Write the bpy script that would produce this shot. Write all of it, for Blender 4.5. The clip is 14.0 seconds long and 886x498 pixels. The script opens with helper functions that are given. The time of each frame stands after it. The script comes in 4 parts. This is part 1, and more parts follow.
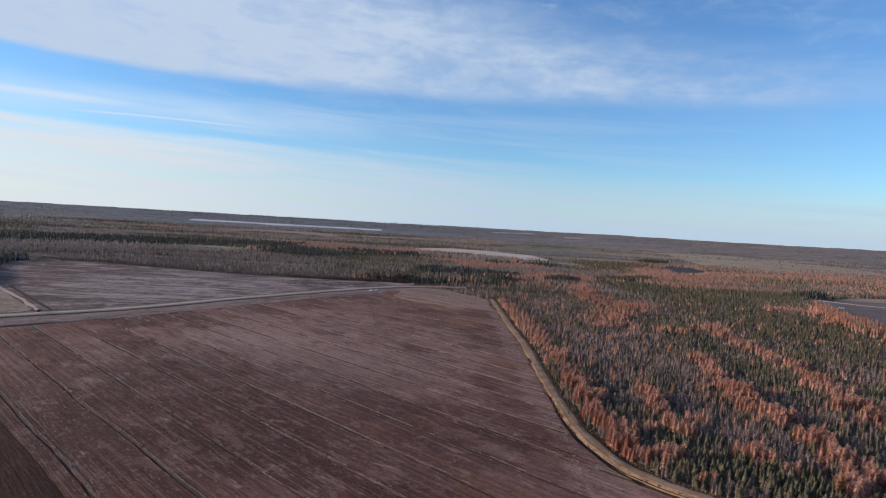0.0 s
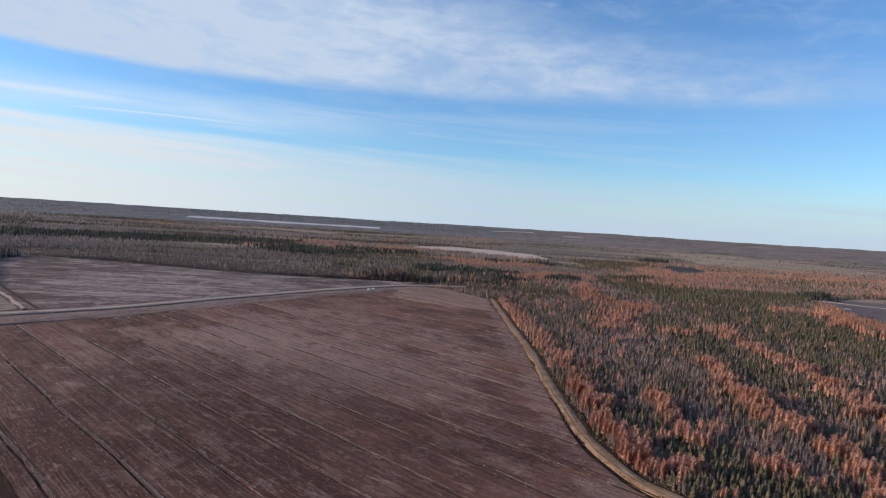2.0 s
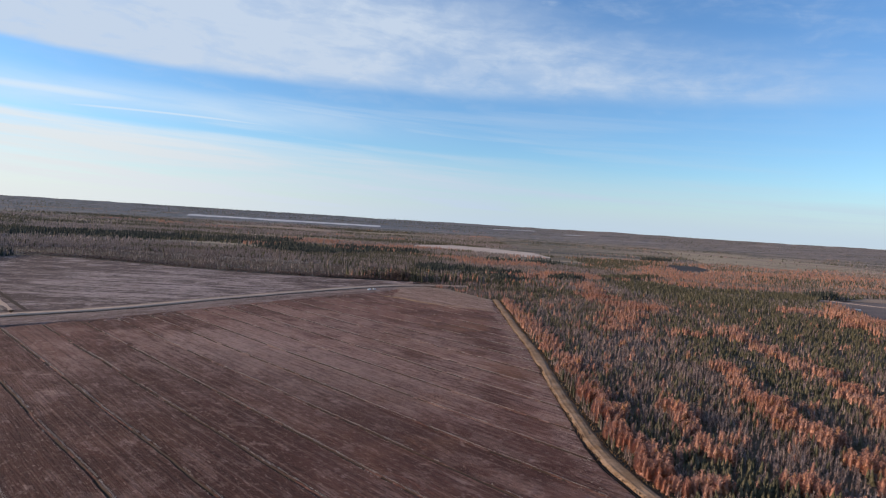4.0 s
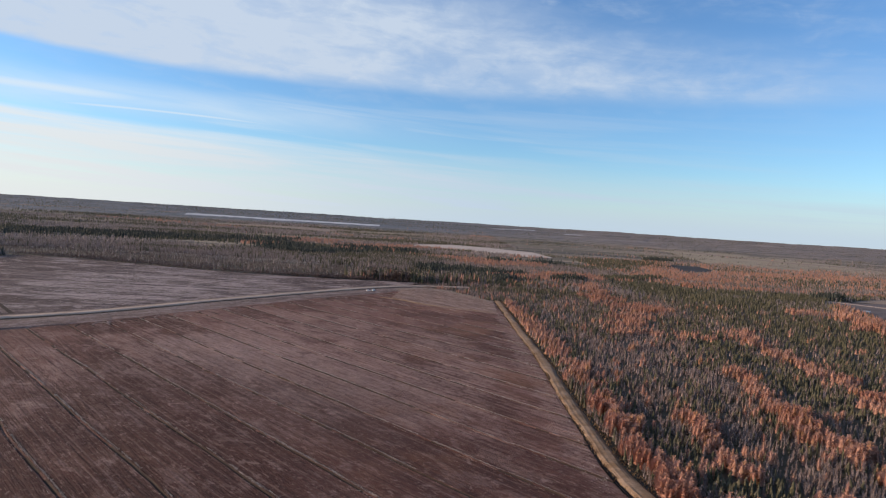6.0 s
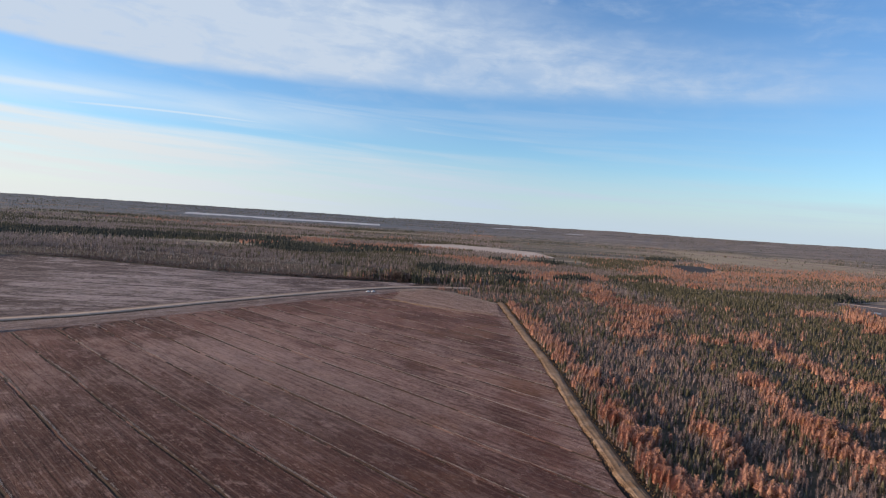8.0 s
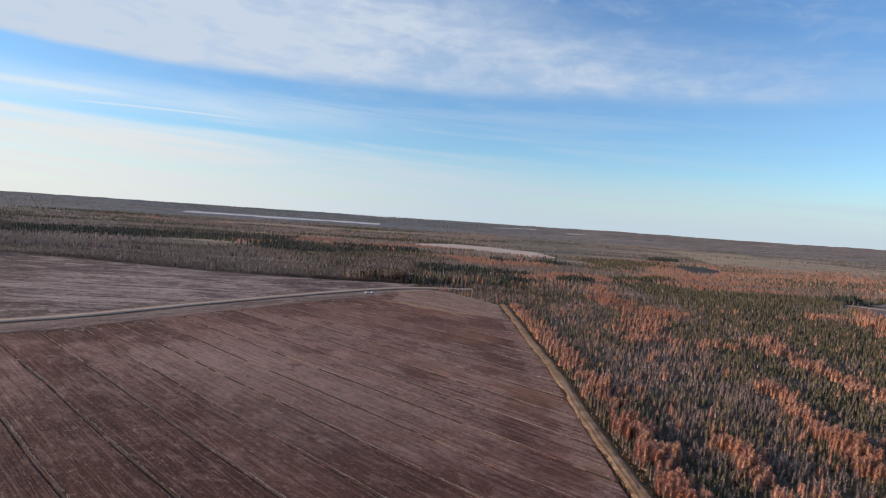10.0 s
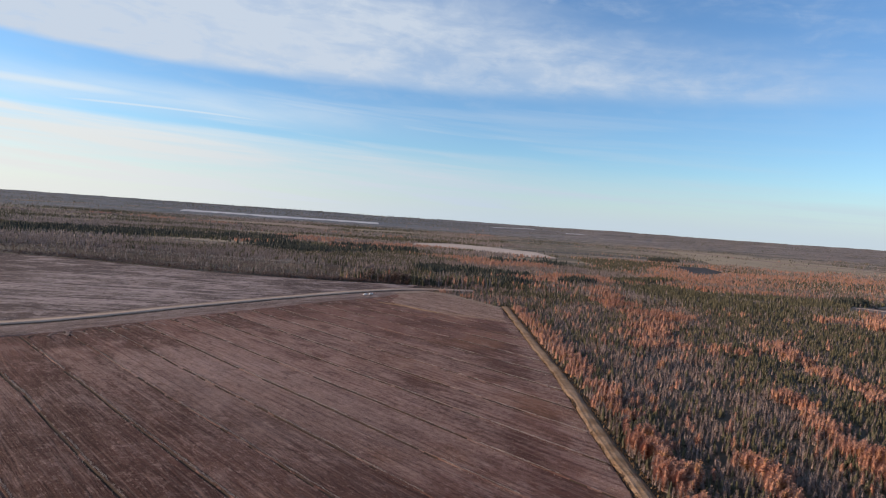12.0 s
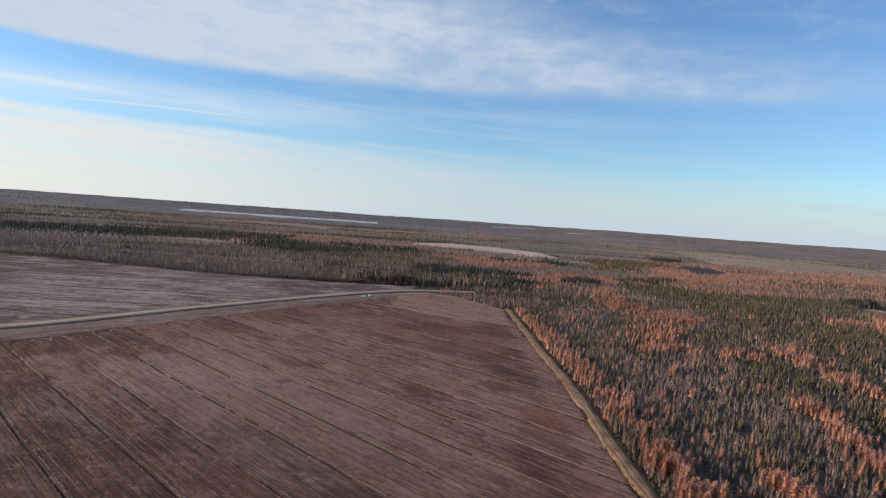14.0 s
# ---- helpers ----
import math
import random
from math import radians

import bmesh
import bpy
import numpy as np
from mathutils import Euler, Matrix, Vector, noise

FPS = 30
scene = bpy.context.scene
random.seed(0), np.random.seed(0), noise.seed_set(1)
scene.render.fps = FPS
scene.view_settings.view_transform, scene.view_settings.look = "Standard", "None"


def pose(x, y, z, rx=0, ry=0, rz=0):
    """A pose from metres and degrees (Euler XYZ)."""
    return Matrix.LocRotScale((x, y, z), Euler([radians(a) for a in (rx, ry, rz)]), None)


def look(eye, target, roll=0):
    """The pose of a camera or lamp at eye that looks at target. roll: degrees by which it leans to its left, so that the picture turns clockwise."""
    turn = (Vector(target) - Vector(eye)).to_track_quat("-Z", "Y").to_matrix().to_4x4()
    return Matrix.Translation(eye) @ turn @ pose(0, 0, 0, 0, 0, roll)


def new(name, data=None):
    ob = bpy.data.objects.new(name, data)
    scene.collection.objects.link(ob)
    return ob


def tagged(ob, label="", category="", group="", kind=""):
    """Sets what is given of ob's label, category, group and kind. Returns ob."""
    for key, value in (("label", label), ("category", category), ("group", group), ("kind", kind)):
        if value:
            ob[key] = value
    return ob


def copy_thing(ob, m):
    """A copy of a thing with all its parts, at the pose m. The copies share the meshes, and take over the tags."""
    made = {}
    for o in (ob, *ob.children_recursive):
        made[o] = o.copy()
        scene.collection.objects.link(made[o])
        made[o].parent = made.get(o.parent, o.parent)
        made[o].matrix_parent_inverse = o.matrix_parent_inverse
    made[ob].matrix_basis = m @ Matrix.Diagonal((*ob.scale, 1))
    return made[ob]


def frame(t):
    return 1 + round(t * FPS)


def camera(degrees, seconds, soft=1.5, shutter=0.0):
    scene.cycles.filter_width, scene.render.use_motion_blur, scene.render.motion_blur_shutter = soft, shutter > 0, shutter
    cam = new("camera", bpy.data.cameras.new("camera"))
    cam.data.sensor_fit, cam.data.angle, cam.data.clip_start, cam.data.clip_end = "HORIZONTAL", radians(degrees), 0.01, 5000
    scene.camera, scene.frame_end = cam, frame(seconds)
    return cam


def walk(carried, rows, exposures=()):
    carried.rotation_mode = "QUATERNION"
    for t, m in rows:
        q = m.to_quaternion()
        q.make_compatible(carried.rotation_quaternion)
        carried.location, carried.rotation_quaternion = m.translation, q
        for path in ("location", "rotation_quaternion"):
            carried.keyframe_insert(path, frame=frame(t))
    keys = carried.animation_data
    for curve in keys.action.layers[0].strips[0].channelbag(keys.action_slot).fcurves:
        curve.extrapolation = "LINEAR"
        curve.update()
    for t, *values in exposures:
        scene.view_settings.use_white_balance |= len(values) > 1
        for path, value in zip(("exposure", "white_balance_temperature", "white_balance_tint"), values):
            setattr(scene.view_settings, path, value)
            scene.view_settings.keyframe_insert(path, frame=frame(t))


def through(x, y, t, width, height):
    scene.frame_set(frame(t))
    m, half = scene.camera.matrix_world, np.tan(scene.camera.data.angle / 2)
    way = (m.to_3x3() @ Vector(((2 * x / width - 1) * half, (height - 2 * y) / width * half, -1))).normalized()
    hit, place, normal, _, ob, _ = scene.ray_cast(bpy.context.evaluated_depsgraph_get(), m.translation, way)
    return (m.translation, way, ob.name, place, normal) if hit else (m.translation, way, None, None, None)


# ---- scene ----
cam = camera(71.6, 14.0, soft=1.2)
PATH = [
    (0, look((5.78, -6.13, 80.54), (0.86, 993.00, 39.20), 3.242)),
    (0.5, look((5.69, -2.93, 80.33), (1.61, 996.18, 38.37), 3.308)),
    (1, look((5.49, 0.40, 80.13), (2.34, 999.48, 37.29), 3.328)),
    (1.5, look((5.02, 4.00, 79.97), (3.29, 1003.03, 35.92), 3.388)),
    (2, look((4.44, 8.25, 79.87), (2.35, 1007.28, 35.99), 3.512)),
    (2.5, look((4.04, 12.47, 79.83), (1.40, 1011.46, 35.17), 3.551)),
    (3, look((3.64, 16.36, 79.93), (0.95, 1015.31, 34.26), 3.500)),
    (5.5, look((1.37, 36.18, 80.13), (-0.63, 1035.05, 32.57), 3.620)),
    (6, look((0.82, 40.17, 80.25), (-0.36, 1039.02, 32.25), 3.594)),
    (6.5, look((0.65, 44.02, 80.31), (-0.99, 1042.83, 31.66), 3.594)),
    (7, look((0.38, 48.03, 80.22), (-1.36, 1046.87, 31.90), 3.606)),
    (7.5, look((-0.04, 52.12, 80.29), (-1.82, 1050.93, 31.50), 3.659)),
    (8, look((-0.34, 55.70, 80.24), (-2.12, 1054.49, 31.21), 3.664)),
    (10.5, look((-2.24, 76.83, 80.06), (-3.41, 1075.57, 29.76), 3.873)),
    (11, look((-2.82, 80.75, 80.05), (-2.65, 1079.47, 29.58), 3.880)),
    (11.5, look((-3.23, 84.56, 80.18), (-3.26, 1083.28, 29.64), 3.993)),
    (12, look((-3.78, 88.62, 80.36), (-2.74, 1087.33, 29.41), 3.976)),
    (12.5, look((-4.25, 92.42, 80.53), (-3.17, 1091.12, 29.57), 3.982)),
    (13, look((-4.58, 96.25, 80.52), (-3.30, 1094.93, 29.10), 3.986)),
    (13.5, look((-5.02, 100.41, 80.42), (-2.71, 1099.08, 29.01), 3.968)),
    (14, look((-5.40, 104.55, 80.41), (-3.20, 1103.22, 28.80), 3.991)),
]
walk(cam, PATH, [(0.0, 0.28, 6300, 10), (3.0, 0.36, 6500, 10), (8.0, 0.37, 6720, 10), (14.0, 0.37, 6950, 11)])

# ---- light ----
SUN_AZ = radians(-88)      # clockwise from +y
SUN_EL = radians(13)


class Graph:
    """Small helper to write node trees."""
    def __init__(self, tree):
        self.tree = tree
        tree.nodes.clear()

    def node(self, kind, **props):
        n = self.tree.nodes.new(kind)
        for key, value in props.items():
            if key == "operation":
                n.operation = value
            elif key == "data_type":
                n.data_type = value
            elif key == "noise_dimensions":
                n.noise_dimensions = value
            elif key == "interpolation_type":
                n.interpolation_type = value
            elif key == "blend_type":
                n.blend_type = value
        return n

    def put(self, socket, value):
        if isinstance(value, bpy.types.NodeSocket):
            self.tree.links.new(value, socket)
        else:
            socket.default_value = value

    def math(self, op, a, b=0.0, c=0.0, clamp=False):
        n = self.node("ShaderNodeMath", operation=op)
        n.use_clamp = clamp
        for s, v in zip(n.inputs, (a, b, c)):
            self.put(s, v)
        return n.outputs[0]

    def ramp(self, x, lo, hi, a=0.0, b=1.0):
        n = self.node("ShaderNodeMapRange", interpolation_type="SMOOTHSTEP")
        for k, v in enumerate((x, lo, hi, a, b)):
            self.put(n.inputs[k], v)
        return n.outputs[0]

    def noise(self, vec, scale, detail=3.0, rough=0.55, distortion=0.0):
        n = self.node("ShaderNodeTexNoise")
        self.put(n.inputs["Vector"], vec)
        n.inputs["Scale"].default_value, n.inputs["Detail"].default_value = scale, detail
        n.inputs["Roughness"].default_value, n.inputs["Distortion"].default_value = rough, distortion
        return n.outputs["Fac"]

    def mix(self, f, a, b, blend="MIX"):
        n = self.node("ShaderNodeMix", data_type="RGBA", blend_type=blend)
        self.put(n.inputs[0], f)
        self.put(n.inputs[6], a if isinstance(a, bpy.types.NodeSocket) else (*a, 1))
        self.put(n.inputs[7], b if isinstance(b, bpy.types.NodeSocket) else (*b, 1))
        return n.outputs[2]

    def mapped(self, vec, rot=0.0, scale=(1, 1, 1)):
        n = self.node("ShaderNodeMapping")
        self.put(n.inputs["Vector"], vec)
        n.inputs["Rotation"].default_value = (0, 0, rot)
        n.inputs["Scale"].default_value = scale
        return n.outputs[0]


def make_world():
    world = bpy.data.worlds.new("sky")
    scene.world = world
    world.use_nodes = True
    g = Graph(world.node_tree)
    sky = g.node("ShaderNodeTexSky")
    sky.sky_type, sky.sun_disc = "NISHITA", False
    sky.sun_elevation, sky.sun_rotation = SUN_EL, SUN_AZ
    sky.altitude, sky.air_density, sky.dust_density, sky.ozone_density = 100, 1.0, 0.1, 3.0
    way = g.node("ShaderNodeTexCoord").outputs["Generated"]
    xyz = g.node("ShaderNodeSeparateXYZ")
    g.put(xyz.inputs[0], way)
    az = g.math("MULTIPLY", g.math("ARCTAN2", xyz.outputs[0], xyz.outputs[1]), 57.2958)
    el = g.math("MULTIPLY", g.math("ARCSINE", xyz.outputs[2]), 57.2958)
    azc = g.math("MINIMUM", g.math("MAXIMUM", az, -45.0), 45.0)
    # streaks run along the bands: fine across, long along
    uv = g.node("ShaderNodeCombineXYZ")
    g.put(uv.inputs[0], g.math("MULTIPLY", az, 0.028))
    g.put(uv.inputs[1], g.math("ADD", g.math("MULTIPLY", el, 0.16), g.math("MULTIPLY", az, 0.012)))
    uv = uv.outputs[0]
    uw = g.node("ShaderNodeCombineXYZ")
    g.put(uw.inputs[0], g.math("MULTIPLY", az, 0.11))
    g.put(uw.inputs[1], g.math("MULTIPLY", el, 0.24))
    uw = uw.outputs[0]
    wisps = g.noise(uv, 2.6, 6, 0.6, 0.6)
    tufts = g.noise(uw, 2.4, 7, 0.62, 0.4)
    warp = g.math("MULTIPLY", g.math("SUBTRACT", g.noise(uv, 1.7, 4, 0.55), 0.5), 5.0)
    e2 = g.math("ADD", el, warp)
    e3 = g.math("ADD", el, g.math("MULTIPLY", warp, 0.35))
    # broad high band
    low = g.math("SUBTRACT", 10.95, g.math("MULTIPLY", azc, 0.016))
    crisp = g.ramp(az, -34.0, 20.0, 0.55, 2.0)
    top = g.math("SUBTRACT", 19.6, g.math("MULTIPLY", azc, 0.21))
    band = g.math("MULTIPLY", g.ramp(g.math("ADD", el, g.math("MULTIPLY", warp, 0.2)), g.math("SUBTRACT", low, 0.35), g.math("ADD", low, crisp)),
                  g.math("SUBTRACT", 1.0, g.ramp(e2, g.math("SUBTRACT", top, 3.5), g.math("ADD", top, 3.0))))
    grain = g.math("ADD", g.math("MULTIPLY", g.ramp(wisps, 0.3, 0.72), 0.55), g.math("MULTIPLY", g.ramp(tufts, 0.36, 0.72), 0.5))
    band = g.math("MULTIPLY", band, g.math("ADD", g.ramp(az, 18.0, -26.0, 0.26, 0.74), g.math("MULTIPLY", grain, 0.66)))
    # loose wisps all over the upper sky
    loose = g.math("MULTIPLY", g.math("MULTIPLY", g.ramp(wisps, 0.34, 0.80), g.ramp(tufts, 0.30, 0.80)), g.math("MULTIPLY", g.ramp(el, 7.0, 13.0), 0.55))
    # thin streaks
    s1 = g.math("MULTIPLY", g.ramp(g.math("ABSOLUTE", g.math("SUBTRACT", g.math("ADD", el, g.math("MULTIPLY", warp, 0.12)), 8.25)), 0.0, 0.75, 1.0, 0.0), g.ramp(az, -20.0, -33.0))
    s1 = g.math("MULTIPLY", s1, 0.85)
    # thin haze that trails on from the streak
    haze = g.math("MULTIPLY", g.ramp(g.math("ABSOLUTE", g.math("SUBTRACT", e3, 8.2)), 0.0, 2.3, 1.0, 0.0), g.math("MULTIPLY", g.ramp(az, 6.0, -22.0), g.ramp(wisps, 0.3, 0.7, 0.30, 0.62)))
    arc = g.math("SUBTRACT", 7.52, g.math("MULTIPLY", g.math("POWER", g.math("ABSOLUTE", g.math("ADD", az, 23.0)), 2.0), 0.003))
    trail = g.math("MULTIPLY", g.ramp(g.math("ABSOLUTE", g.math("SUBTRACT", el, arc)), 0.0, 0.19, 1.0, 0.0),
                   g.math("MULTIPLY", g.ramp(az, -11.0, -22.0), g.ramp(az, -35.0, -29.0)))
    trail = g.math("MULTIPLY", trail, 0.72)
    # pale veil above the horizon
    edge = g.math("SUBTRACT", 5.15, g.math("MULTIPLY", azc, 0.042))
    veil = g.ramp(g.math("ADD", el, g.math("MULTIPLY", warp, 0.22)), g.math("ADD", edge, g.ramp(az, -30.0, 0.0, 0.35, 1.6)), g.math("SUBTRACT", edge, g.ramp(az, -34.0, 0.0, 0.5, 2.2)))
    veil = g.math("MULTIPLY", veil, g.math("SUBTRACT", 0.88, g.math("MULTIPLY", azc, 0.0016)))
    veil = g.math("MULTIPLY", veil, g.math("ADD", 0.58, g.math("MULTIPLY", wisps, 0.78)))
    ug = g.node("ShaderNodeCombineXYZ")
    g.put(ug.inputs[0], g.math("MULTIPLY", az, 0.02))
    g.put(ug.inputs[1], g.math("ADD", g.math("MULTIPLY", el, 0.55), g.math("MULTIPLY", az, 0.014)))
    veil = g.math("MULTIPLY", veil, g.ramp(g.noise(ug.outputs[0], 1.6, 5, 0.6, 0.5), 0.36, 0.62, 0.70, 1.06))
    us = g.node("ShaderNodeCombineXYZ")
    g.put(us.inputs[0], g.math("MULTIPLY", az, 0.03))
    g.put(us.inputs[1], g.math("ADD", g.math("MULTIPLY", el, 0.62), g.math("MULTIPLY", az, 0.03)))
    lines = g.noise(us.outputs[0], 1.3, 5, 0.55, 0.3)
    lines = g.math("MULTIPLY", g.ramp(lines, 0.42, 0.72), g.math("MULTIPLY", g.ramp(el, 13.0, 7.0, 0.0, 0.72), g.ramp(az, 34.0, -10.0, 0.25, 1.0)))
    veil = g.math("ADD", g.math("MULTIPLY", veil, 0.86), g.math("MULTIPLY", lines, 0.8), clamp=True)
    cover = g.math("MAXIMUM", g.math("MAXIMUM", band, veil), g.math("MAXIMUM", g.math("MAXIMUM", g.math("MAXIMUM", s1, haze), trail), loose), clamp=True)
    # unseen thin cloud added overhead to tune the sky's fill light
    cover = g.math("MAXIMUM", cover, g.math("MULTIPLY", g.ramp(e2, 24.0, 42.0), g.math("ADD", 0.10, g.math("MULTIPLY", tufts, 0.35))), clamp=True)
    cover = g.math("MAXIMUM", cover, g.ramp(el, 4.5, 0.0, 0.0, 0.93))
    cover = g.math("MULTIPLY", cover, g.ramp(el, -1.0, 0.0))
    blue = g.node("ShaderNodeVectorMath", operation="SCALE")
    g.put(blue.inputs[0], g.mix(1.0, sky.outputs[0], (0.87, 1.08, 1.32), "MULTIPLY"))
    blue.inputs["Scale"].default_value = SKY
    warm = g.mix(g.ramp(az, 10.0, -40.0), CLOUD_COOL, CLOUD_WARM)
    warm = g.mix(g.ramp(el, 11.0, 6.0), CLOUD_HIGH, warm)
    warm = g.mix(g.math("MULTIPLY", g.math("MULTIPLY", g.ramp(el, 4.0, 8.0), g.ramp(el, 10.6, 9.0)), g.ramp(az, 5.0, -28.0)), warm, CLOUD_WHITE)
    col = g.mix(cover, blue.outputs[0], warm)
    bg = g.node("ShaderNodeBackground")
    g.put(bg.inputs[0], col)
    bg.inputs[1].default_value = 1.0
    out = g.node("ShaderNodeOutputWorld")
    g.put(out.inputs[0], bg.outputs[0])


SKY = 0.12
CLOUD_HIGH, CLOUD_COOL, CLOUD_WARM = (0.43, 0.515, 0.64), (0.405, 0.505, 0.615), (0.60, 0.638, 0.662)
CLOUD_WHITE = (0.545, 0.64, 0.735)
make_world()
sun_data = bpy.data.lights.new("sun", "SUN")
sun_data.energy, sun_data.angle, sun_data.color = 5.0, radians(0.6), (1.0, 0.80, 0.62)
sun = new("sun", sun_data)
sun_way = Vector((math.sin(SUN_AZ) * math.cos(SUN_EL), math.cos(SUN_AZ) * math.cos(SUN_EL), math.sin(SUN_EL)))
sun.matrix_world = look(sun_way * 300 + Vector((0, 300, 0)), (0, 300, 0))


# ---- materials ----
def material(name, rough=0.9):
    m = bpy.data.materials.new(name)
    m.use_nodes = True
    g = Graph(m.node_tree)
    bsdf = g.node("ShaderNodeBsdfPrincipled")
    bsdf.inputs["Roughness"].default_value = rough
    bsdf.inputs["Specular IOR Level"].default_value = 0.15
    out = g.node("ShaderNodeOutputMaterial")
    g.put(out.inputs[0], bsdf.outputs[0])
    return m, g, bsdf, g.node("ShaderNodeTexCoord").outputs["Object"]


def bump(g, bsdf, height, strength, distance):
    n = g.node("ShaderNodeBump")
    n.inputs["Strength"].default_value, n.inputs["Distance"].default_value = strength, distance
    g.put(n.inputs["Height"], height)
    g.put(bsdf.inputs["Normal"], n.outputs[0])


FURROW = math.atan2(-0.694, 0.72)


def field_material(name, dark, mid, pale, frost, angle, frost_amount=0.5, stretch=1.0, lines=0.6, frosty=(-20, 400, 0), dark_spot=(-95, 240, 0), size=1.0, blot=0.16, rows=0.5, beds_apart=False, speckle=1.0):
    """Worked soil, streaked along the furrows, with paler frosted stubble in patches."""
    m, g, bsdf, co = material(name, 0.95)
    here = co
    co = g.mapped(co, 0, (size, size, size))
    along = g.mapped(co, -angle, (1, 1, 1))
    beds = g.noise(g.mapped(along, 0, (0.0035, 0.046, 1)), 1.0, 2, 0.5)
    streak = g.noise(g.mapped(along, 0, (0.026 * stretch, 0.20, 1)), 1.0, 5, 0.66)
    fine = g.noise(g.mapped(along, 0, (0.045 * stretch, 0.55, 1)), 1.0, 5, 0.68, 0.25)
    long = g.noise(g.mapped(along, 0, (0.004 * stretch, 0.42, 1)), 1.0, 3, 0.6, 0.1)
    ruts = g.noise(g.mapped(along, 0, (0.09 * stretch, 1.2, 1)), 1.0, 4, 0.7)
    wide = g.noise(co, 0.011, 4, 0.6)
    patch0 = g.noise(co, 0.08, 4, 0.6)
    spot = g.node("ShaderNodeVectorMath", operation="DISTANCE")
    g.put(spot.inputs[0], here)
    spot.inputs[1].default_value = frosty
    # darker soil round one given spot
    dark_soil = g.node("ShaderNodeVectorMath", operation="DISTANCE")
    g.put(dark_soil.inputs[0], here)
    dark_soil.inputs[1].default_value = dark_spot
    dark_soil = g.ramp(g.math("ADD", dark_soil.outputs["Value"], g.math("MULTIPLY", patch0, 60.0)), 85.0, 185.0, 0.6, 0.0)
    sep = g.node("ShaderNodeSeparateXYZ")
    g.put(sep.inputs[0], here)
    rim = g.ramp(g.math("ADD", sep.outputs[0], g.math("MULTIPLY", patch0, 14.0)), 52.0, 60.0, 0.0, 0.22)
    wide = g.math("ADD", g.math("ADD", wide, rim), g.ramp(spot.outputs["Value"], 50.0, 190.0, 0.15, -0.14))
    patch = g.noise(g.mapped(along, 0, (0.05 * stretch, 0.10, 1)), 1.0, 5, 0.7)
    speck = g.noise(co, 0.5, 5, 0.8)
    cut = g.node("ShaderNodeSeparateXYZ")
    g.put(cut.inputs[0], along)
    if beds_apart:
        # each bed between two ditches was worked on its own and has its own tone
        bed = g.math("FLOOR", g.math("DIVIDE", g.math("SUBTRACT", cut.outputs[1], 76.3), 22.1))
        tone = g.node("ShaderNodeCombineXYZ")
        g.put(tone.inputs[0], g.math("MULTIPLY", cut.outputs[0], 0.008))
        g.put(tone.inputs[1], g.math("MULTIPLY", bed, 7.31))
        tone = g.noise(tone.outputs[0], 1.0, 3, 0.6)
        beds = g.math("ADD", g.math("MULTIPLY", beds, 0.35), g.math("MULTIPLY", tone, 0.65))
        wide = g.math("ADD", wide, g.math("MULTIPLY", g.math("SUBTRACT", tone, 0.5), 0.55))
        # the beds that kept their frosted stubble
        kept = g.math("MULTIPLY", g.math("MULTIPLY", g.ramp(cut.outputs[1], 164.2, 165.6), g.ramp(cut.outputs[1], 252.0, 205.0)),
                      g.math("MULTIPLY", g.ramp(cut.outputs[0], -420.0, -355.0), g.ramp(cut.outputs[0], -170.0, -260.0)))
        wide = g.math("ADD", wide, g.math("MULTIPLY", kept, 0.22))
        yard = g.node("ShaderNodeVectorMath", operation="DISTANCE")
        g.put(yard.inputs[0], here)
        yard.inputs[1].default_value = (-98, 628, 0)
        dark_soil = g.math("MAXIMUM", dark_soil, g.ramp(g.math("ADD", yard.outputs["Value"], g.math("MULTIPLY", patch0, 24.0)), 26.0, 52.0, 0.9, 0.0))
    col = g.mix(g.ramp(g.math("ADD", g.math("MULTIPLY", beds, 0.7), g.math("MULTIPLY", patch, 0.3)), 0.43, 0.55), dark, mid)
    if beds_apart:
        col = g.mix(g.ramp(tone, 0.47, 0.60, 0.0, 0.55), col, pale)
        col = g.mix(g.math("MULTIPLY", kept, g.ramp(patch, 0.36, 0.60, 0.3, 0.8)), col, (0.290, 0.205, 0.186))
    col = g.mix(g.math("MULTIPLY", g.ramp(streak, 0.46, 0.66), 0.35 if beds_apart else 0.6), col, pale)
    white = g.math("MULTIPLY", g.ramp(g.math("ADD", g.math("MULTIPLY", wide, 0.65), g.math("MULTIPLY", patch, 0.35)), 0.46, 0.57),
                   g.ramp(g.math("ADD", g.math("MULTIPLY", fine, 0.55), g.math("MULTIPLY", speck, 0.45)), 0.38, 0.60))
    col = g.mix(g.math("MULTIPLY", white, frost_amount), col, frost)
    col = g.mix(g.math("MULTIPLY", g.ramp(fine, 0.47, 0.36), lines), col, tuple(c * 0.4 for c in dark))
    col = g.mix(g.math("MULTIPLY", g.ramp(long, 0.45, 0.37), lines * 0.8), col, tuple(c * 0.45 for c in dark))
    col = g.mix(g.math("MULTIPLY", g.ramp(ruts, 0.55, 0.68), 0.2 if beds_apart else 0.35), col, pale)
    col = g.mix(dark_soil, col, tuple(c * 0.8 for c in dark))
    clod = g.noise(g.mapped(along, 0, (0.055 * stretch, 0.17, 1)), 1.0, 6, 0.78)
    col = g.mix(g.math("MULTIPLY", g.ramp(clod, 0.45, 0.39), 0.3 if beds_apart else 0.65), col, tuple(c * 0.75 for c in dark))
    col = g.mix(g.math("MULTIPLY", g.ramp(clod, 0.55, 0.62), 0.25 if beds_apart else 0.55), col, frost)
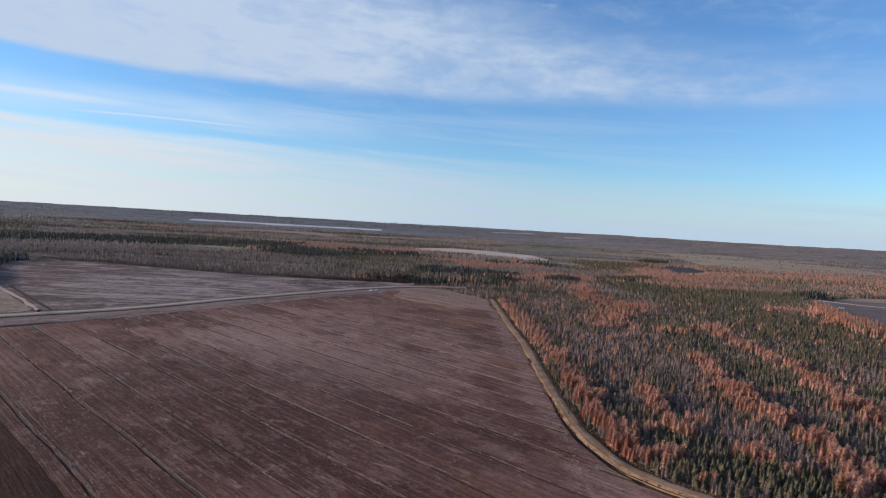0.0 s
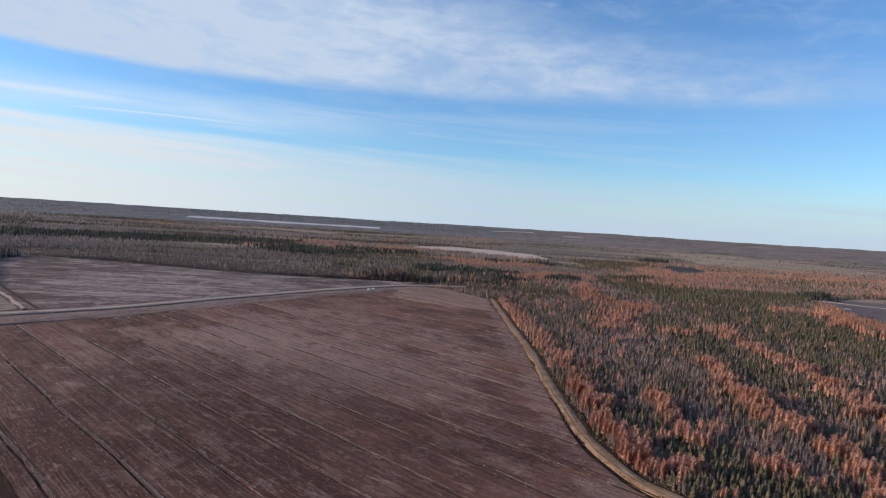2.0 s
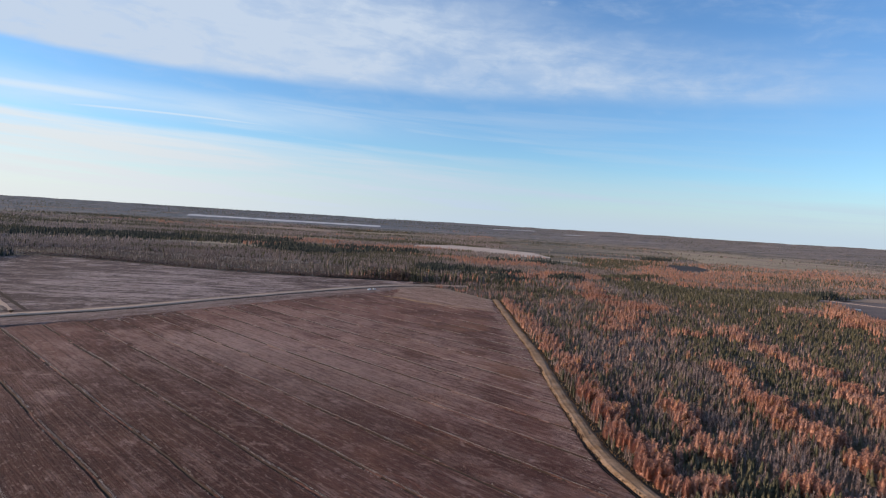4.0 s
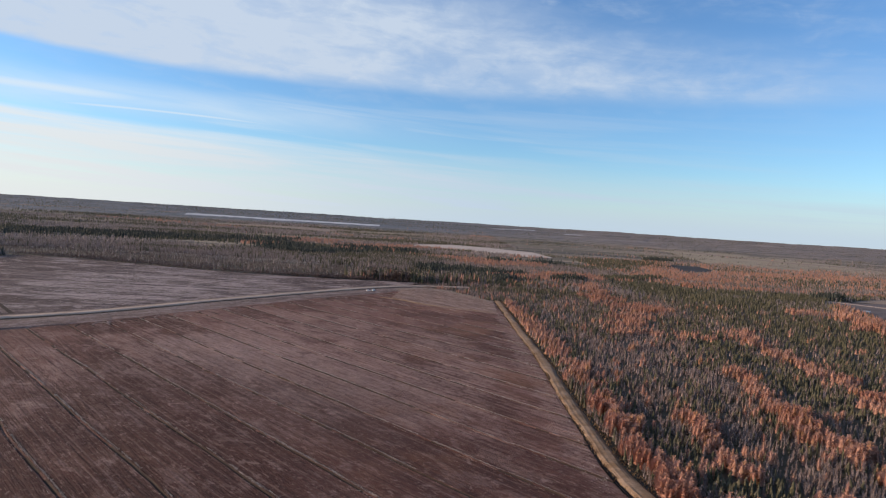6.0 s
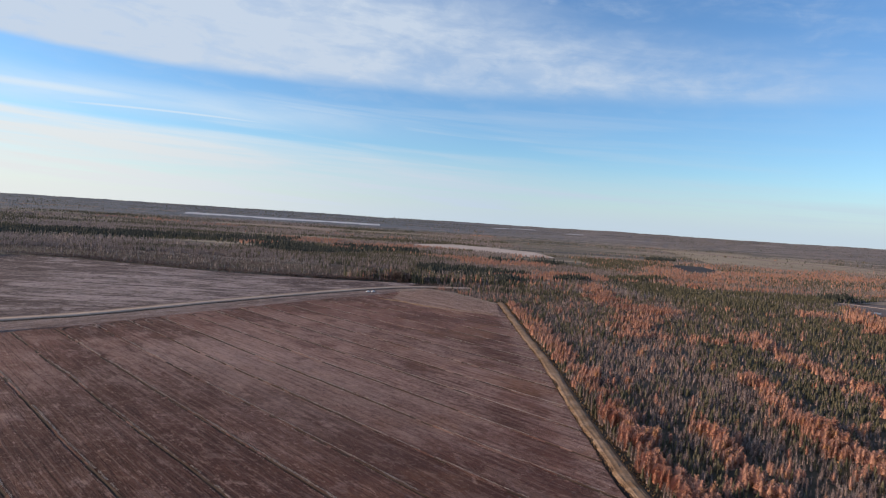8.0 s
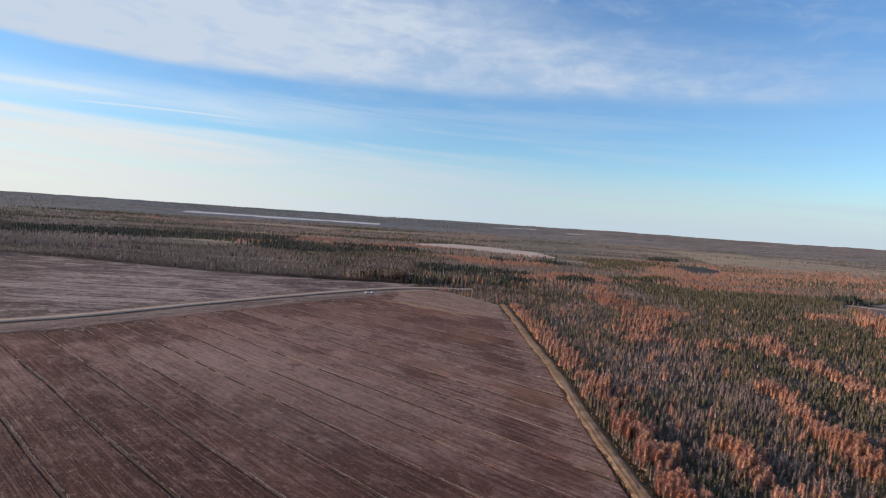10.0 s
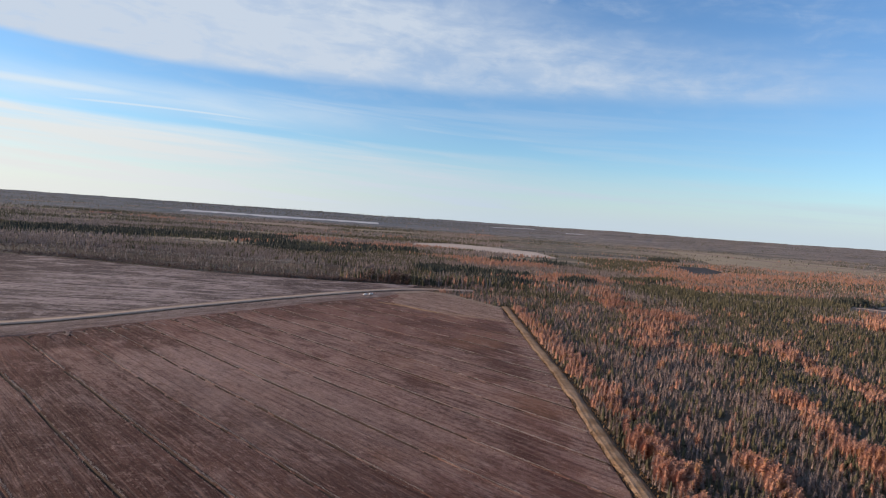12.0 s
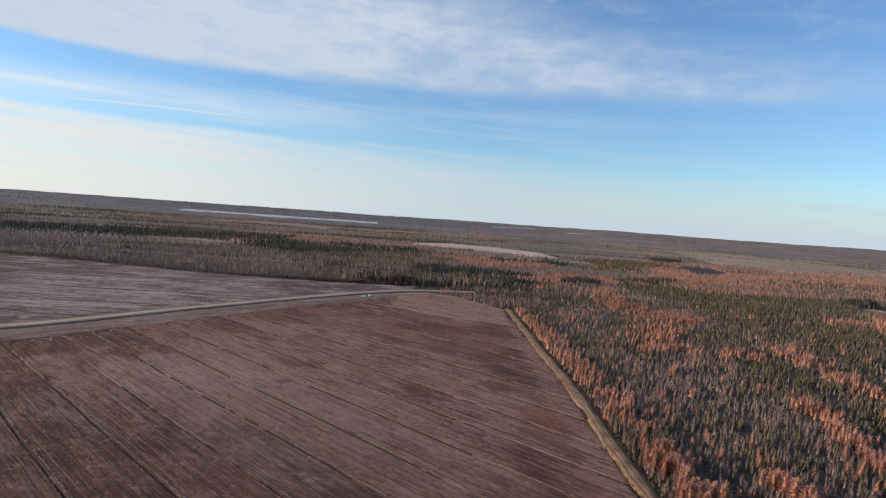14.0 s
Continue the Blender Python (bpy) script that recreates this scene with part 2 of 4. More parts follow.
    blots = g.noise(g.mapped(along, 0, (0.045, 0.075, 1)), 1.0, 6, 0.72, 0.4)
    col = g.mix(g.math("MULTIPLY", g.ramp(blots, 0.46, 0.40), blot), col, tuple(c * 0.7 for c in dark))
    col = g.mix(g.math("MULTIPLY", g.ramp(blots, 0.54, 0.60), blot), col, frost)
    if beds_apart:
        ochre = g.noise(co, 0.016, 3, 0.6)
        ochre = g.math("MULTIPLY", g.ramp(ochre, 0.50, 0.66), g.ramp(sep.outputs[0], -60.0, 40.0, 0.12, 0.5))
        col = g.mix(ochre, col, (0.20, 0.098, 0.058))
        spots = g.noise(g.mapped(along, 0, (0.065, 0.11, 1)), 1.0, 5, 0.68, 0.5)
        col = g.mix(g.ramp(spots, 0.40, 0.33, 0.0, 0.55), col, tuple(c * 0.7 for c in dark))
        col = g.mix(g.ramp(spots, 0.60, 0.68, 0.0, 0.45), col, frost)
    # dark plough lines side by side with paler ones between, of varying strength
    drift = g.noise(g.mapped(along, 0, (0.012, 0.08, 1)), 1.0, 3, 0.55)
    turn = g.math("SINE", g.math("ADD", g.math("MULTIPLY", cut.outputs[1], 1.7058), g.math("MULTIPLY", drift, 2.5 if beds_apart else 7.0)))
    line_strength = g.ramp(g.noise(g.mapped(along, 0, (0.010, 0.20, 1)), 1.0, 4, 0.6), 0.42, 0.60)
    col = g.mix(g.math("MULTIPLY", g.math("MULTIPLY", g.ramp(turn, 0.78, 0.98), line_strength), rows), col, tuple(c * 0.35 for c in dark))
    col = g.mix(g.math("MULTIPLY", g.math("MULTIPLY", g.ramp(turn, -0.75, -0.95), line_strength), rows * 0.45), col, frost)
    dash = g.noise(g.mapped(along, 0, (0.22 * stretch, 0.8, 1)), 1.0, 4, 0.7)
    col = g.mix(g.math("MULTIPLY", g.ramp(dash, 0.59, 0.66), 0.75 * speckle), col, frost)
    col = g.mix(g.math("MULTIPLY", g.ramp(dash, 0.42, 0.35), 0.8 * speckle), col, tuple(c * 0.5 for c in dark))
    col = g.mix(g.math("MULTIPLY", g.ramp(speck, 0.55, 0.66), 0.6 * speckle), col, frost)
    col = g.mix(g.math("MULTIPLY", g.ramp(speck, 0.44, 0.34), 0.75 * speckle), col, tuple(c * 0.7 for c in dark))
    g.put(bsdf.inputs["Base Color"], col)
    bump(g, bsdf, g.math("ADD", g.math("MULTIPLY", fine, 1.4), g.math("ADD", ruts, speck)), 1.0, 0.95)
    return m


def ground_material(name, base, second, third, scale, rough=0.95, relief=0.3):
    m, g, bsdf, co = material(name, rough)
    a = g.noise(co, scale, 5, 0.62)
    b = g.noise(co, scale * 9.3, 4, 0.65)
    c = g.noise(co, scale * 0.17, 3, 0.5)
    col = g.mix(g.ramp(a, 0.35, 0.66), base, second)
    col = g.mix(g.math("MULTIPLY", g.ramp(b, 0.46, 0.72), 0.7), col, third)
    col = g.mix(g.math("MULTIPLY", g.ramp(c, 0.45, 0.62), 0.5), col, second)
    g.put(bsdf.inputs["Base Color"], col)
    bump(g, bsdf, g.math("ADD", a, b), relief, 0.3)
    return m


def leaf_material(name, a, b, c, through=0.25, patch=0.35, odd=None):
    """Needles or twigs: varied from tuft to tuft and from tree to tree."""
    m, g, bsdf, co = material(name, 0.8)
    isl = g.node("ShaderNodeNewGeometry").outputs["Random Per Island"]
    rnd = g.node("ShaderNodeObjectInfo").outputs["Random"]
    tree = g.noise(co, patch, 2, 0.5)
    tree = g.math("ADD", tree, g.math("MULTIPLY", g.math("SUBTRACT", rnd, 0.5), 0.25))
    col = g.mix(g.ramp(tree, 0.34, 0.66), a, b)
    col = g.mix(g.math("MULTIPLY", g.ramp(isl, 0.35, 1.0), 0.7), col, c)
    each = g.noise(co, 0.22, 2, 0.5)
    col = g.mix(g.ramp(each, 0.52, 0.66, 0.0, 0.75), col, odd or c)
    g.put(bsdf.inputs["Base Color"], col)
    if through:
        tr = g.node("ShaderNodeBsdfTranslucent")
        g.put(tr.inputs[0], col)
        mx = g.node("ShaderNodeMixShader")
        mx.inputs[0].default_value = through
        g.put(mx.inputs[1], bsdf.outputs[0])
        g.put(mx.inputs[2], tr.outputs[0])
        out = [n for n in g.tree.nodes if n.type == "OUTPUT_MATERIAL"][0]
        g.put(out.inputs[0], mx.outputs[0])
    return m


def plain_material(name, colour, rough=0.5, metal=0.0, spread=0.12, scale=1.5):
    m, g, bsdf, co = material(name, rough)
    bsdf.inputs["Metallic"].default_value = metal
    n = g.noise(co, scale, 5, 0.6)
    dim = tuple(c * (1 - spread * 2) for c in colour)
    g.put(bsdf.inputs["Base Color"], g.mix(g.ramp(n, 0.3, 0.7), dim, colour))
    return m


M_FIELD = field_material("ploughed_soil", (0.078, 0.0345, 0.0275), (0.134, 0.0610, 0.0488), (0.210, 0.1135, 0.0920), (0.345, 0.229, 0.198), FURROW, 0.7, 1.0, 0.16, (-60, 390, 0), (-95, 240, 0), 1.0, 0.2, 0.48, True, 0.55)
M_DARK = field_material("dark_peat", (0.043, 0.0158, 0.0110), (0.060, 0.0225, 0.0160), (0.076, 0.0320, 0.0230), (0.090, 0.0430, 0.0320), FURROW, 0.2)
# Far west corner is darkened by colour, where the trees' shadow falls.
M_STUBBLE = field_material("stubble", (0.082, 0.0531, 0.0475), (0.144, 0.1015, 0.093), (0.236, 0.1735, 0.159), (0.372, 0.2938, 0.276), radians(5), 0.85, 1.3, 0.9, (-260, 640, 0), (-560, 820, 0), 0.42, 0.6, 0.0)
M_ENDS = field_material("field_end_stubble", (0.1134, 0.05612, 0.04044), (0.1787, 0.0976, 0.07137), (0.2526, 0.1525, 0.1166), (0.3697, 0.2586, 0.2141), FURROW, 0.8, 1.0, 0.5, (10, 660, 0))
M_HEAD = field_material("headland_soil", (0.122, 0.0805, 0.07176), (0.1951, 0.1357, 0.1211), (0.2846, 0.2127, 0.1929), (0.3833, 0.3047, 0.2803), math.atan2(0.77, 0.64), 0.85)
M_GRAVEL = ground_material("pale_gravel", (0.36, 0.262, 0.205), (0.45, 0.335, 0.264), (0.235, 0.165, 0.127), 0.25)
M_VERGE = ground_material("dry_verge_grass", (0.2091, 0.1472, 0.1121), (0.2788, 0.2047, 0.1592), (0.1278, 0.0874, 0.06503), 0.3)
# Dark soil tone that also stands in for shade inside the ditches.
M_DITCH = ground_material("dark_ditch_soil", (0.036, 0.023, 0.017), (0.055, 0.036, 0.027), (0.025, 0.016, 0.012), 0.5)
M_TRACK = ground_material("ochre_track_grass", (0.2036, 0.1187, 0.06552), (0.2964, 0.1994, 0.1354), (0.1041, 0.06496, 0.03713), 0.14)
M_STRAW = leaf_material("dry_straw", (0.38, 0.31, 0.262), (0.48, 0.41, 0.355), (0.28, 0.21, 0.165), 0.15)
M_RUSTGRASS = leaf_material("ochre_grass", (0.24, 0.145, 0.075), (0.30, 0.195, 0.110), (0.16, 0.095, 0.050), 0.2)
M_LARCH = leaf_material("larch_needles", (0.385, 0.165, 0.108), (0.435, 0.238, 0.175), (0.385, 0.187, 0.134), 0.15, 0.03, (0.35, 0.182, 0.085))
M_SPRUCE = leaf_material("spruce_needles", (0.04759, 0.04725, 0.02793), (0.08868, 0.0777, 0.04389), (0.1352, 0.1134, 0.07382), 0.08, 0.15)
# Dark conifers; the tone also takes in the shade of the far stands.
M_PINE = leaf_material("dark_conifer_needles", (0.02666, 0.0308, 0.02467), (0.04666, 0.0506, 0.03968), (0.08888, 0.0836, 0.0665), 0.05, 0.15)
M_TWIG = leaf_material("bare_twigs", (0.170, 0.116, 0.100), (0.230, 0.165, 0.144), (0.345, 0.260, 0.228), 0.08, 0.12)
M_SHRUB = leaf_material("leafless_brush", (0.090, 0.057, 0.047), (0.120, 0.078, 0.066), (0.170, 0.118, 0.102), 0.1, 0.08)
# Cooler copy of the bare twigs: distance is put into the colour.
M_FARTWIG = leaf_material("far_bare_twigs", (0.1576, 0.1196, 0.1065), (0.2166, 0.1664, 0.147), (0.3545, 0.2795, 0.251), 0.1, 0.05)
M_BARK = plain_material("bark", (0.16, 0.12, 0.10), 0.9, 0, 0.2, 6)
M_PALEBARK = plain_material("pale_bark", (0.42, 0.37, 0.33), 0.85, 0, 0.25, 5)
M_CARPAINT = plain_material("white_car_paint", (0.78, 0.78, 0.78), 0.3, 0, 0.04)
M_CARGLASS = plain_material("dark_window_glass", (0.03, 0.035, 0.04), 0.08)
M_RUBBER = plain_material("tyre_rubber", (0.03, 0.03, 0.03), 0.85)
M_RIM = plain_material("grey_rim_metal", (0.45, 0.45, 0.46), 0.35, 0.8)
M_TIN = plain_material("grey_sheet_metal", (0.34, 0.38, 0.42), 0.45, 0.3, 0.1, 0.8)
# Pale wall whose bluish shade is put into the base colour.
M_TINWALL = plain_material("shaded_sheet_wall", (0.17, 0.20, 0.235), 0.6, 0.0, 0.1, 0.8)
M_DOOR = plain_material("dark_shed_door", (0.10, 0.10, 0.11), 0.6)


def far_ground_material():
    """Woods and small fields far off: broad stripes of bare brush, conifers and pale stubble, with haze painted on the
    hills.
    """
    m, g, bsdf, co = material("distant_woodland_floor", 0.95)
    wide = g.mapped(co, radians(6), (0.0012, 0.0045, 1))
    a = g.noise(wide, 1.0, 5, 0.6)
    b = g.noise(co, 0.02, 4, 0.65)
    c = g.noise(g.mapped(co, radians(-4), (0.0006, 0.0035, 1)), 1.0, 3, 0.5)
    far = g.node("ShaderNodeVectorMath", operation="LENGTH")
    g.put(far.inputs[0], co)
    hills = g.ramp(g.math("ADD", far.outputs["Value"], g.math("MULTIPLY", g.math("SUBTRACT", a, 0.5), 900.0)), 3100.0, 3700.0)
    line = g.noise(g.mapped(co, radians(3), (0.0009, 0.012, 1)), 1.0, 4, 0.6)
    col = g.mix(g.ramp(a, 0.40, 0.60), (0.185, 0.140, 0.097), (0.275, 0.216, 0.155))
    col = g.mix(g.math("MULTIPLY", g.ramp(a, 0.52, 0.40), 0.6), col, (0.075, 0.068, 0.056))
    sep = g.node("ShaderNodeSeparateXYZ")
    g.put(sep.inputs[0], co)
    # distance haze put into the hills' base colour, bluish to reddish along x
    ridge_haze = g.mix(g.ramp(sep.outputs[0], -600.0, 1400.0), (0.115, 0.135, 0.165), (0.21, 0.165, 0.150))
    col = g.mix(g.math("MULTIPLY", hills, 0.8), col, ridge_haze)
    # near floor is darker moss, its colour also standing in for shade between trees
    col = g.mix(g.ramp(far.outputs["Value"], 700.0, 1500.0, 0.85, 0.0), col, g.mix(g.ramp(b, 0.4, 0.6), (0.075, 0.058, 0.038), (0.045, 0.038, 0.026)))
    col = g.mix(g.math("MULTIPLY", g.ramp(line, 0.49, 0.42), 0.75), col, (0.055, 0.054, 0.050))
    col = g.mix(g.math("MULTIPLY", g.ramp(c, 0.60, 0.68), 0.55), col, (0.34, 0.285, 0.245))
    col = g.mix(g.math("MULTIPLY", g.ramp(b, 0.45, 0.70), 0.45), col, (0.11, 0.086, 0.07))
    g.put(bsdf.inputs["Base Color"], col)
    bump(g, bsdf, b, 0.5, 1.0)
    return m


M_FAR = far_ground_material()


# ---- geometry helpers ----
BASE = -0.8


def rise(r):
    """Height of the land at a distance: level, then low hills raised to meet the camera's horizon."""
    r = np.asarray(r, float)
    return BASE + 68.0 * np.clip((r - 2600) / 2300, 0, None) ** 2


def land(x, y):
    return rise(np.hypot(np.asarray(x, float), np.asarray(y, float) - 60))


def mesh_from(name, verts, faces_tri, mat):
    """A mesh from arrays of vertices and triangles."""
    me = bpy.data.meshes.new(name)
    verts, tris = np.asarray(verts, np.float32), np.asarray(faces_tri, np.int32)
    me.vertices.add(len(verts))
    me.vertices.foreach_set("co", verts.ravel())
    me.loops.add(tris.size)
    me.loops.foreach_set("vertex_index", tris.ravel())
    me.polygons.add(len(tris))
    me.polygons.foreach_set("loop_start", np.arange(0, tris.size, 3, dtype=np.int32))
    me.update(calc_edges=True)
    me.materials.append(mat)
    return me


def grid_mesh(name, rows, mat):
    """A sheet from rows of points, all of one length."""
    n, m = len(rows), len(rows[0])
    verts = [p for row in rows for p in row]
    faces = [(i * m + j, i * m + j + 1, (i + 1) * m + j + 1, (i + 1) * m + j) for i in range(n - 1) for j in range(m - 1)]
    me = bpy.data.meshes.new(name)
    me.from_pydata(verts, [], faces)
    me.materials.append(mat)
    return me


def resample(points, step):
    """A smooth line through points, at even steps."""
    p = [Vector((*q, 0)) for q in points]
    out = []
    for i in range(len(p) - 1):
        a, b, c, d = p[max(i - 1, 0)], p[i], p[i + 1], p[min(i + 2, len(p) - 1)]
        n = max(2, int((c - b).length / step))
        for k in range(n):
            t = k / n
            out.append(0.5 * (2 * b + (c - a) * t + (2 * a - 5 * b + 4 * c - d) * t * t + (3 * b - a - 3 * c + d) * t ** 3))
    out.append(p[-1])
    return out


def ribbon(name, points, profile, mat, step=6.0, rough=0.0, wander=0.0):
    """A strip along a line. profile: (metres to the right of the line, height)."""
    line = resample(points, step)
    rows = []
    for i, p in enumerate(line):
        w = (line[min(i + 1, len(line) - 1)] - line[max(i - 1, 0)]).normalized()
        side = Vector((w.y, -w.x, 0))
        row = []
        for k, (off, z) in enumerate(profile):
            o = off + wander * noise.noise(Vector((p.x * 0.05, p.y * 0.05, 3.1 + (0 if off < 0 else 7))))
            q = p + side * o
            g = float(land(q.x, q.y)) - BASE
            row.append((q.x, q.y, g + z + rough * noise.noise(Vector((q.x * 0.4, q.y * 0.4, 1)))))
        rows.append(row)
    return new(name, grid_mesh(name, rows, mat))


def plate(name, polygon, z, mat, depth=0.6):
    """A patch of ground: a flat top with a sloped rim."""
    bm = bmesh.new()
    cx = sum(p[0] for p in polygon) / len(polygon)
    cy = sum(p[1] for p in polygon) / len(polygon)
    top = [bm.verts.new((x, y, float(land(x, y)) - BASE + z)) for x, y in polygon]
    low = []
    for x, y in polygon:
        d = math.hypot(x - cx, y - cy)
        k = 1 + 1.2 / max(d, 1)
        low.append(bm.verts.new((cx + (x - cx) * k, cy + (y - cy) * k, float(land(x, y)) - BASE + z - depth)))
    bm.faces.new(top)
    for i in range(len(top)):
        j = (i + 1) % len(top)
        bm.faces.new((top[i], low[i], low[j], top[j]))
    bmesh.ops.recalc_face_normals(bm, faces=bm.faces)
    bmesh.ops.triangulate(bm, faces=[f for f in bm.faces if len(f.verts) > 4])
    me = bpy.data.meshes.new(name)
    bm.to_mesh(me)
    bm.free()
    if me.polygons[0].normal.z < 0:
        me.flip_normals()
    me.materials.append(mat)
    return new(name, me)


def inside(x, y, polygon):
    """Which of the points lie in a polygon."""
    x, y = np.asarray(x), np.asarray(y)
    hit = np.zeros(x.shape, bool)
    for (x0, y0), (x1, y1) in zip(polygon, polygon[1:] + polygon[:1]):
        if y0 == y1:
            continue
        cross = (y0 > y) != (y1 > y)
        hit ^= cross & (x < (x1 - x0) * (y - y0) / (y1 - y0) + x0)
    return hit


def away(x, y, line):
    """The distance of points from a line of segments."""
    best = np.full(np.shape(x), 1e9)
    for (x0, y0), (x1, y1) in zip(line, line[1:]):
        dx, dy = x1 - x0, y1 - y0
        t = np.clip(((x - x0) * dx + (y - y0) * dy) / (dx * dx + dy * dy), 0, 1)
        best = np.minimum(best, np.hypot(x - x0 - t * dx, y - y0 - t * dy))
    return best


def wave(x, y, scale, seed):
    """Smooth random values between about -1 and 1 over the plan."""
    rng = np.random.default_rng(seed)
    v = np.zeros(np.shape(x))
    for k in range(7):
        a, f, ph = rng.uniform(0, 6.283), rng.uniform(0.6, 1.7) / scale, rng.uniform(0, 6.283)
        v += np.sin((x * math.cos(a) + y * math.sin(a)) * f * 6.283 + ph + 1.3 * np.sin((y * math.cos(a) - x * math.sin(a)) * f * 4.1 + ph * 2))
    return v / 3.2


# ---- the ground and the fields ----
radii = [0, 60, 120, 200, 300, 420, 560, 720, 900, 1100, 1350, 1650, 2000, 2300, 2600, 2750, 2900, 3050, 3200, 3350, 3500, 3650, 3800, 3950, 4100, 4250, 4400, 4550, 4700, 4850]
rows = []
for r in radii:
    row = []
    for k in range(721):
        a = k / 720 * 2 * math.pi
        swell = 0 if r < 3000 else 8.0 * noise.noise(Vector((math.cos(a) * 6, math.sin(a) * 6, r * 0.0012))) * (r - 3000) / 1900
        if r > 3300:
            swell += 3.2 * noise.noise(Vector((math.cos(a) * 45, math.sin(a) * 45, r * 0.004))) + 2.4 * noise.noise(Vector((math.cos(a) * 160, math.sin(a) * 160, r * 0.01)))
        row.append((r * math.sin(a), 60 + r * math.cos(a), float(rise(r)) + swell))
    rows.append(row)
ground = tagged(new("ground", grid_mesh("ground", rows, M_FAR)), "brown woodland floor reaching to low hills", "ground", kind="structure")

TRACK = [(59.5, 668), (60, 640), (61.5, 545), (62, 494), (63.8, 429), (63.8, 371), (63, 317), (63.2, 278), (63.5, 250), (66, 228), (71.5, 206), (79, 194), (88, 185), (112, 166), (162, 148), (260, 136)]
ROAD = [(-660, -20), (-500, 180), (-400, 302), (-288, 420), (-241, 472), (-188, 558), (-108, 676), (-56, 738), (-22, 762), (14, 775), (34, 783)]

FIELD = [(-420, 150), (-340, 268), (-261, 382), (-221, 435), (-172, 516), (-99, 627), (-69, 662), (-52, 690), (-45, 715), (-18, 741), (9, 727), (45, 671), (55, 650),
         (57.0, 560), (58.2, 494), (60.3, 429), (59.8, 371), (58.8, 317), (58.8, 278), (58.2, 246), (60.2, 225), (66.2, 200), (73.8, 186.5), (83, 176), (108, 157), (160, 139), (260, 126),
         (260, -240), (-420, -240)]
FN, FD = Vector((0.694, 0.72)), Vector((0.72, -0.694))
PITCH, FIRST = 22.1, 76.3


def chord(u):
    """The stretch of the field's line u that lies in the field, as metres along the furrow."""
    cuts = []
    for (x0, y0), (x1, y1) in zip(FIELD, FIELD[1:] + FIELD[:1]):
        a, b = x0 * FN.x + y0 * FN.y - u, x1 * FN.x + y1 * FN.y - u
        if (a > 0) != (b > 0):
            t = a / (a - b)
            x, y = x0 + (x1 - x0) * t, y0 + (y1 - y0) * t
            cuts.append(x * FD.x + y * FD.y)
    cuts.sort()
    return (cuts[0], cuts[1]) if len(cuts) > 1 else None


def on_field(u, v, z):
    return (FN.x * u + FD.x * v, FN.y * u + FD.y * v, z)


def build_field(name, u0, u1, mat, label, ditches=True):
    us = []
    k0, k1 = math.floor((u0 - FIRST) / PITCH), math.ceil((u1 - FIRST) / PITCH)
    for k in range(k0, k1 + 1):
        c = FIRST + k * PITCH
        for off, z in ((-1.0, 0.08), (-0.62, -0.34), (-0.12, -0.38), (0.28, 0.08), (0.75, 0.14), (1.3, 0.08), (4, 0.12), (6, 0.18), (8, 0.22), (10.6, 0.25), (13, 0.22), (15, 0.18), (17, 0.12), (19, 0.05)):
            us.append((c + off, z))
    us = [(u0, 0.05)] + [(u, z) for u, z in us if u0 + 0.2 < u < u1 - 0.2] + [(u1, 0.05)]
    us = [(u, z) for u, z in us if chord(u)]
    rows, count = [], 260
    for u, z in us:
        a, b = chord(u)
        row = [on_field(u, a - 0.6, -0.9)]
        for j in range(count + 1):
            v = a + (b - a) * j / count
            wob = 0.75 * noise.noise(Vector((v * 0.021, u * 0.012, 2))) + 0.3 * noise.noise(Vector((v * 0.11, u * 0.03, 6)))
            fill = min(1.0, max(0.1, 0.6 + 1.1 * noise.noise(Vector((v * 0.05, u * 0.02, 11))) + 0.6 * noise.noise(Vector((v * 0.3, u * 0.02, 12)))))
            row.append(on_field(u + wob, v, (z * fill if z < 0 else z) + 0.07 * noise.noise(Vector((v * 0.15, u * 0.5, 5)))))
        row.append(on_field(u, b + 0.6, -0.9))
        rows.append(row)
    rows.insert(0, [(x - 0.1, y - 0.1, min(z, -0.12)) for x, y, z in rows[0]])
    rows.append([(x + 0.1, y + 0.1, min(z, -0.12)) for x, y, z in rows[-1]])
    me = grid_mesh(name, rows, mat)
    me.materials.append(M_DITCH)
    me.materials.append(M_HEAD)
    across = len(rows[0]) - 1
    for i in range(len(us) - 1):
        c = (us[i][0] + us[i + 1][0]) / 2 - FIRST
        # dark colour in stretches of the trench, in place of its shade
        if (c + 1.02) % PITCH < 1.28:
            for j in range(1, across - 1):
                q = me.polygons[(i + 1) * across + j]
                x, y, _ = q.center
                if noise.noise(Vector((x * 0.02, y * 0.02, 8))) + 0.5 * noise.noise(Vector((x * 0.13, y * 0.13, 9))) > -0.12:
                    q.material_index = 1
        elif (c - 0.27) % PITCH < 0.6:
            # thrown-up soil with pale dry grass beside the ditch
            for j in range(1, across - 1):
                q = me.polygons[(i + 1) * across + j]
                x, y, _ = q.center
                if noise.noise(Vector((x * 0.03, y * 0.03, 18))) + 0.6 * noise.noise(Vector((x * 0.2, y * 0.2, 19))) > 0.1:
                    q.material_index = 2
    return tagged(new(name, me), label, "field", kind="structure")


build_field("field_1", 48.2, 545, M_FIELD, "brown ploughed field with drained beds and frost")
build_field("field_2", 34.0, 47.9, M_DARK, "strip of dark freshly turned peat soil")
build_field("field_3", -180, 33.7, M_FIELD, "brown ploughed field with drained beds")

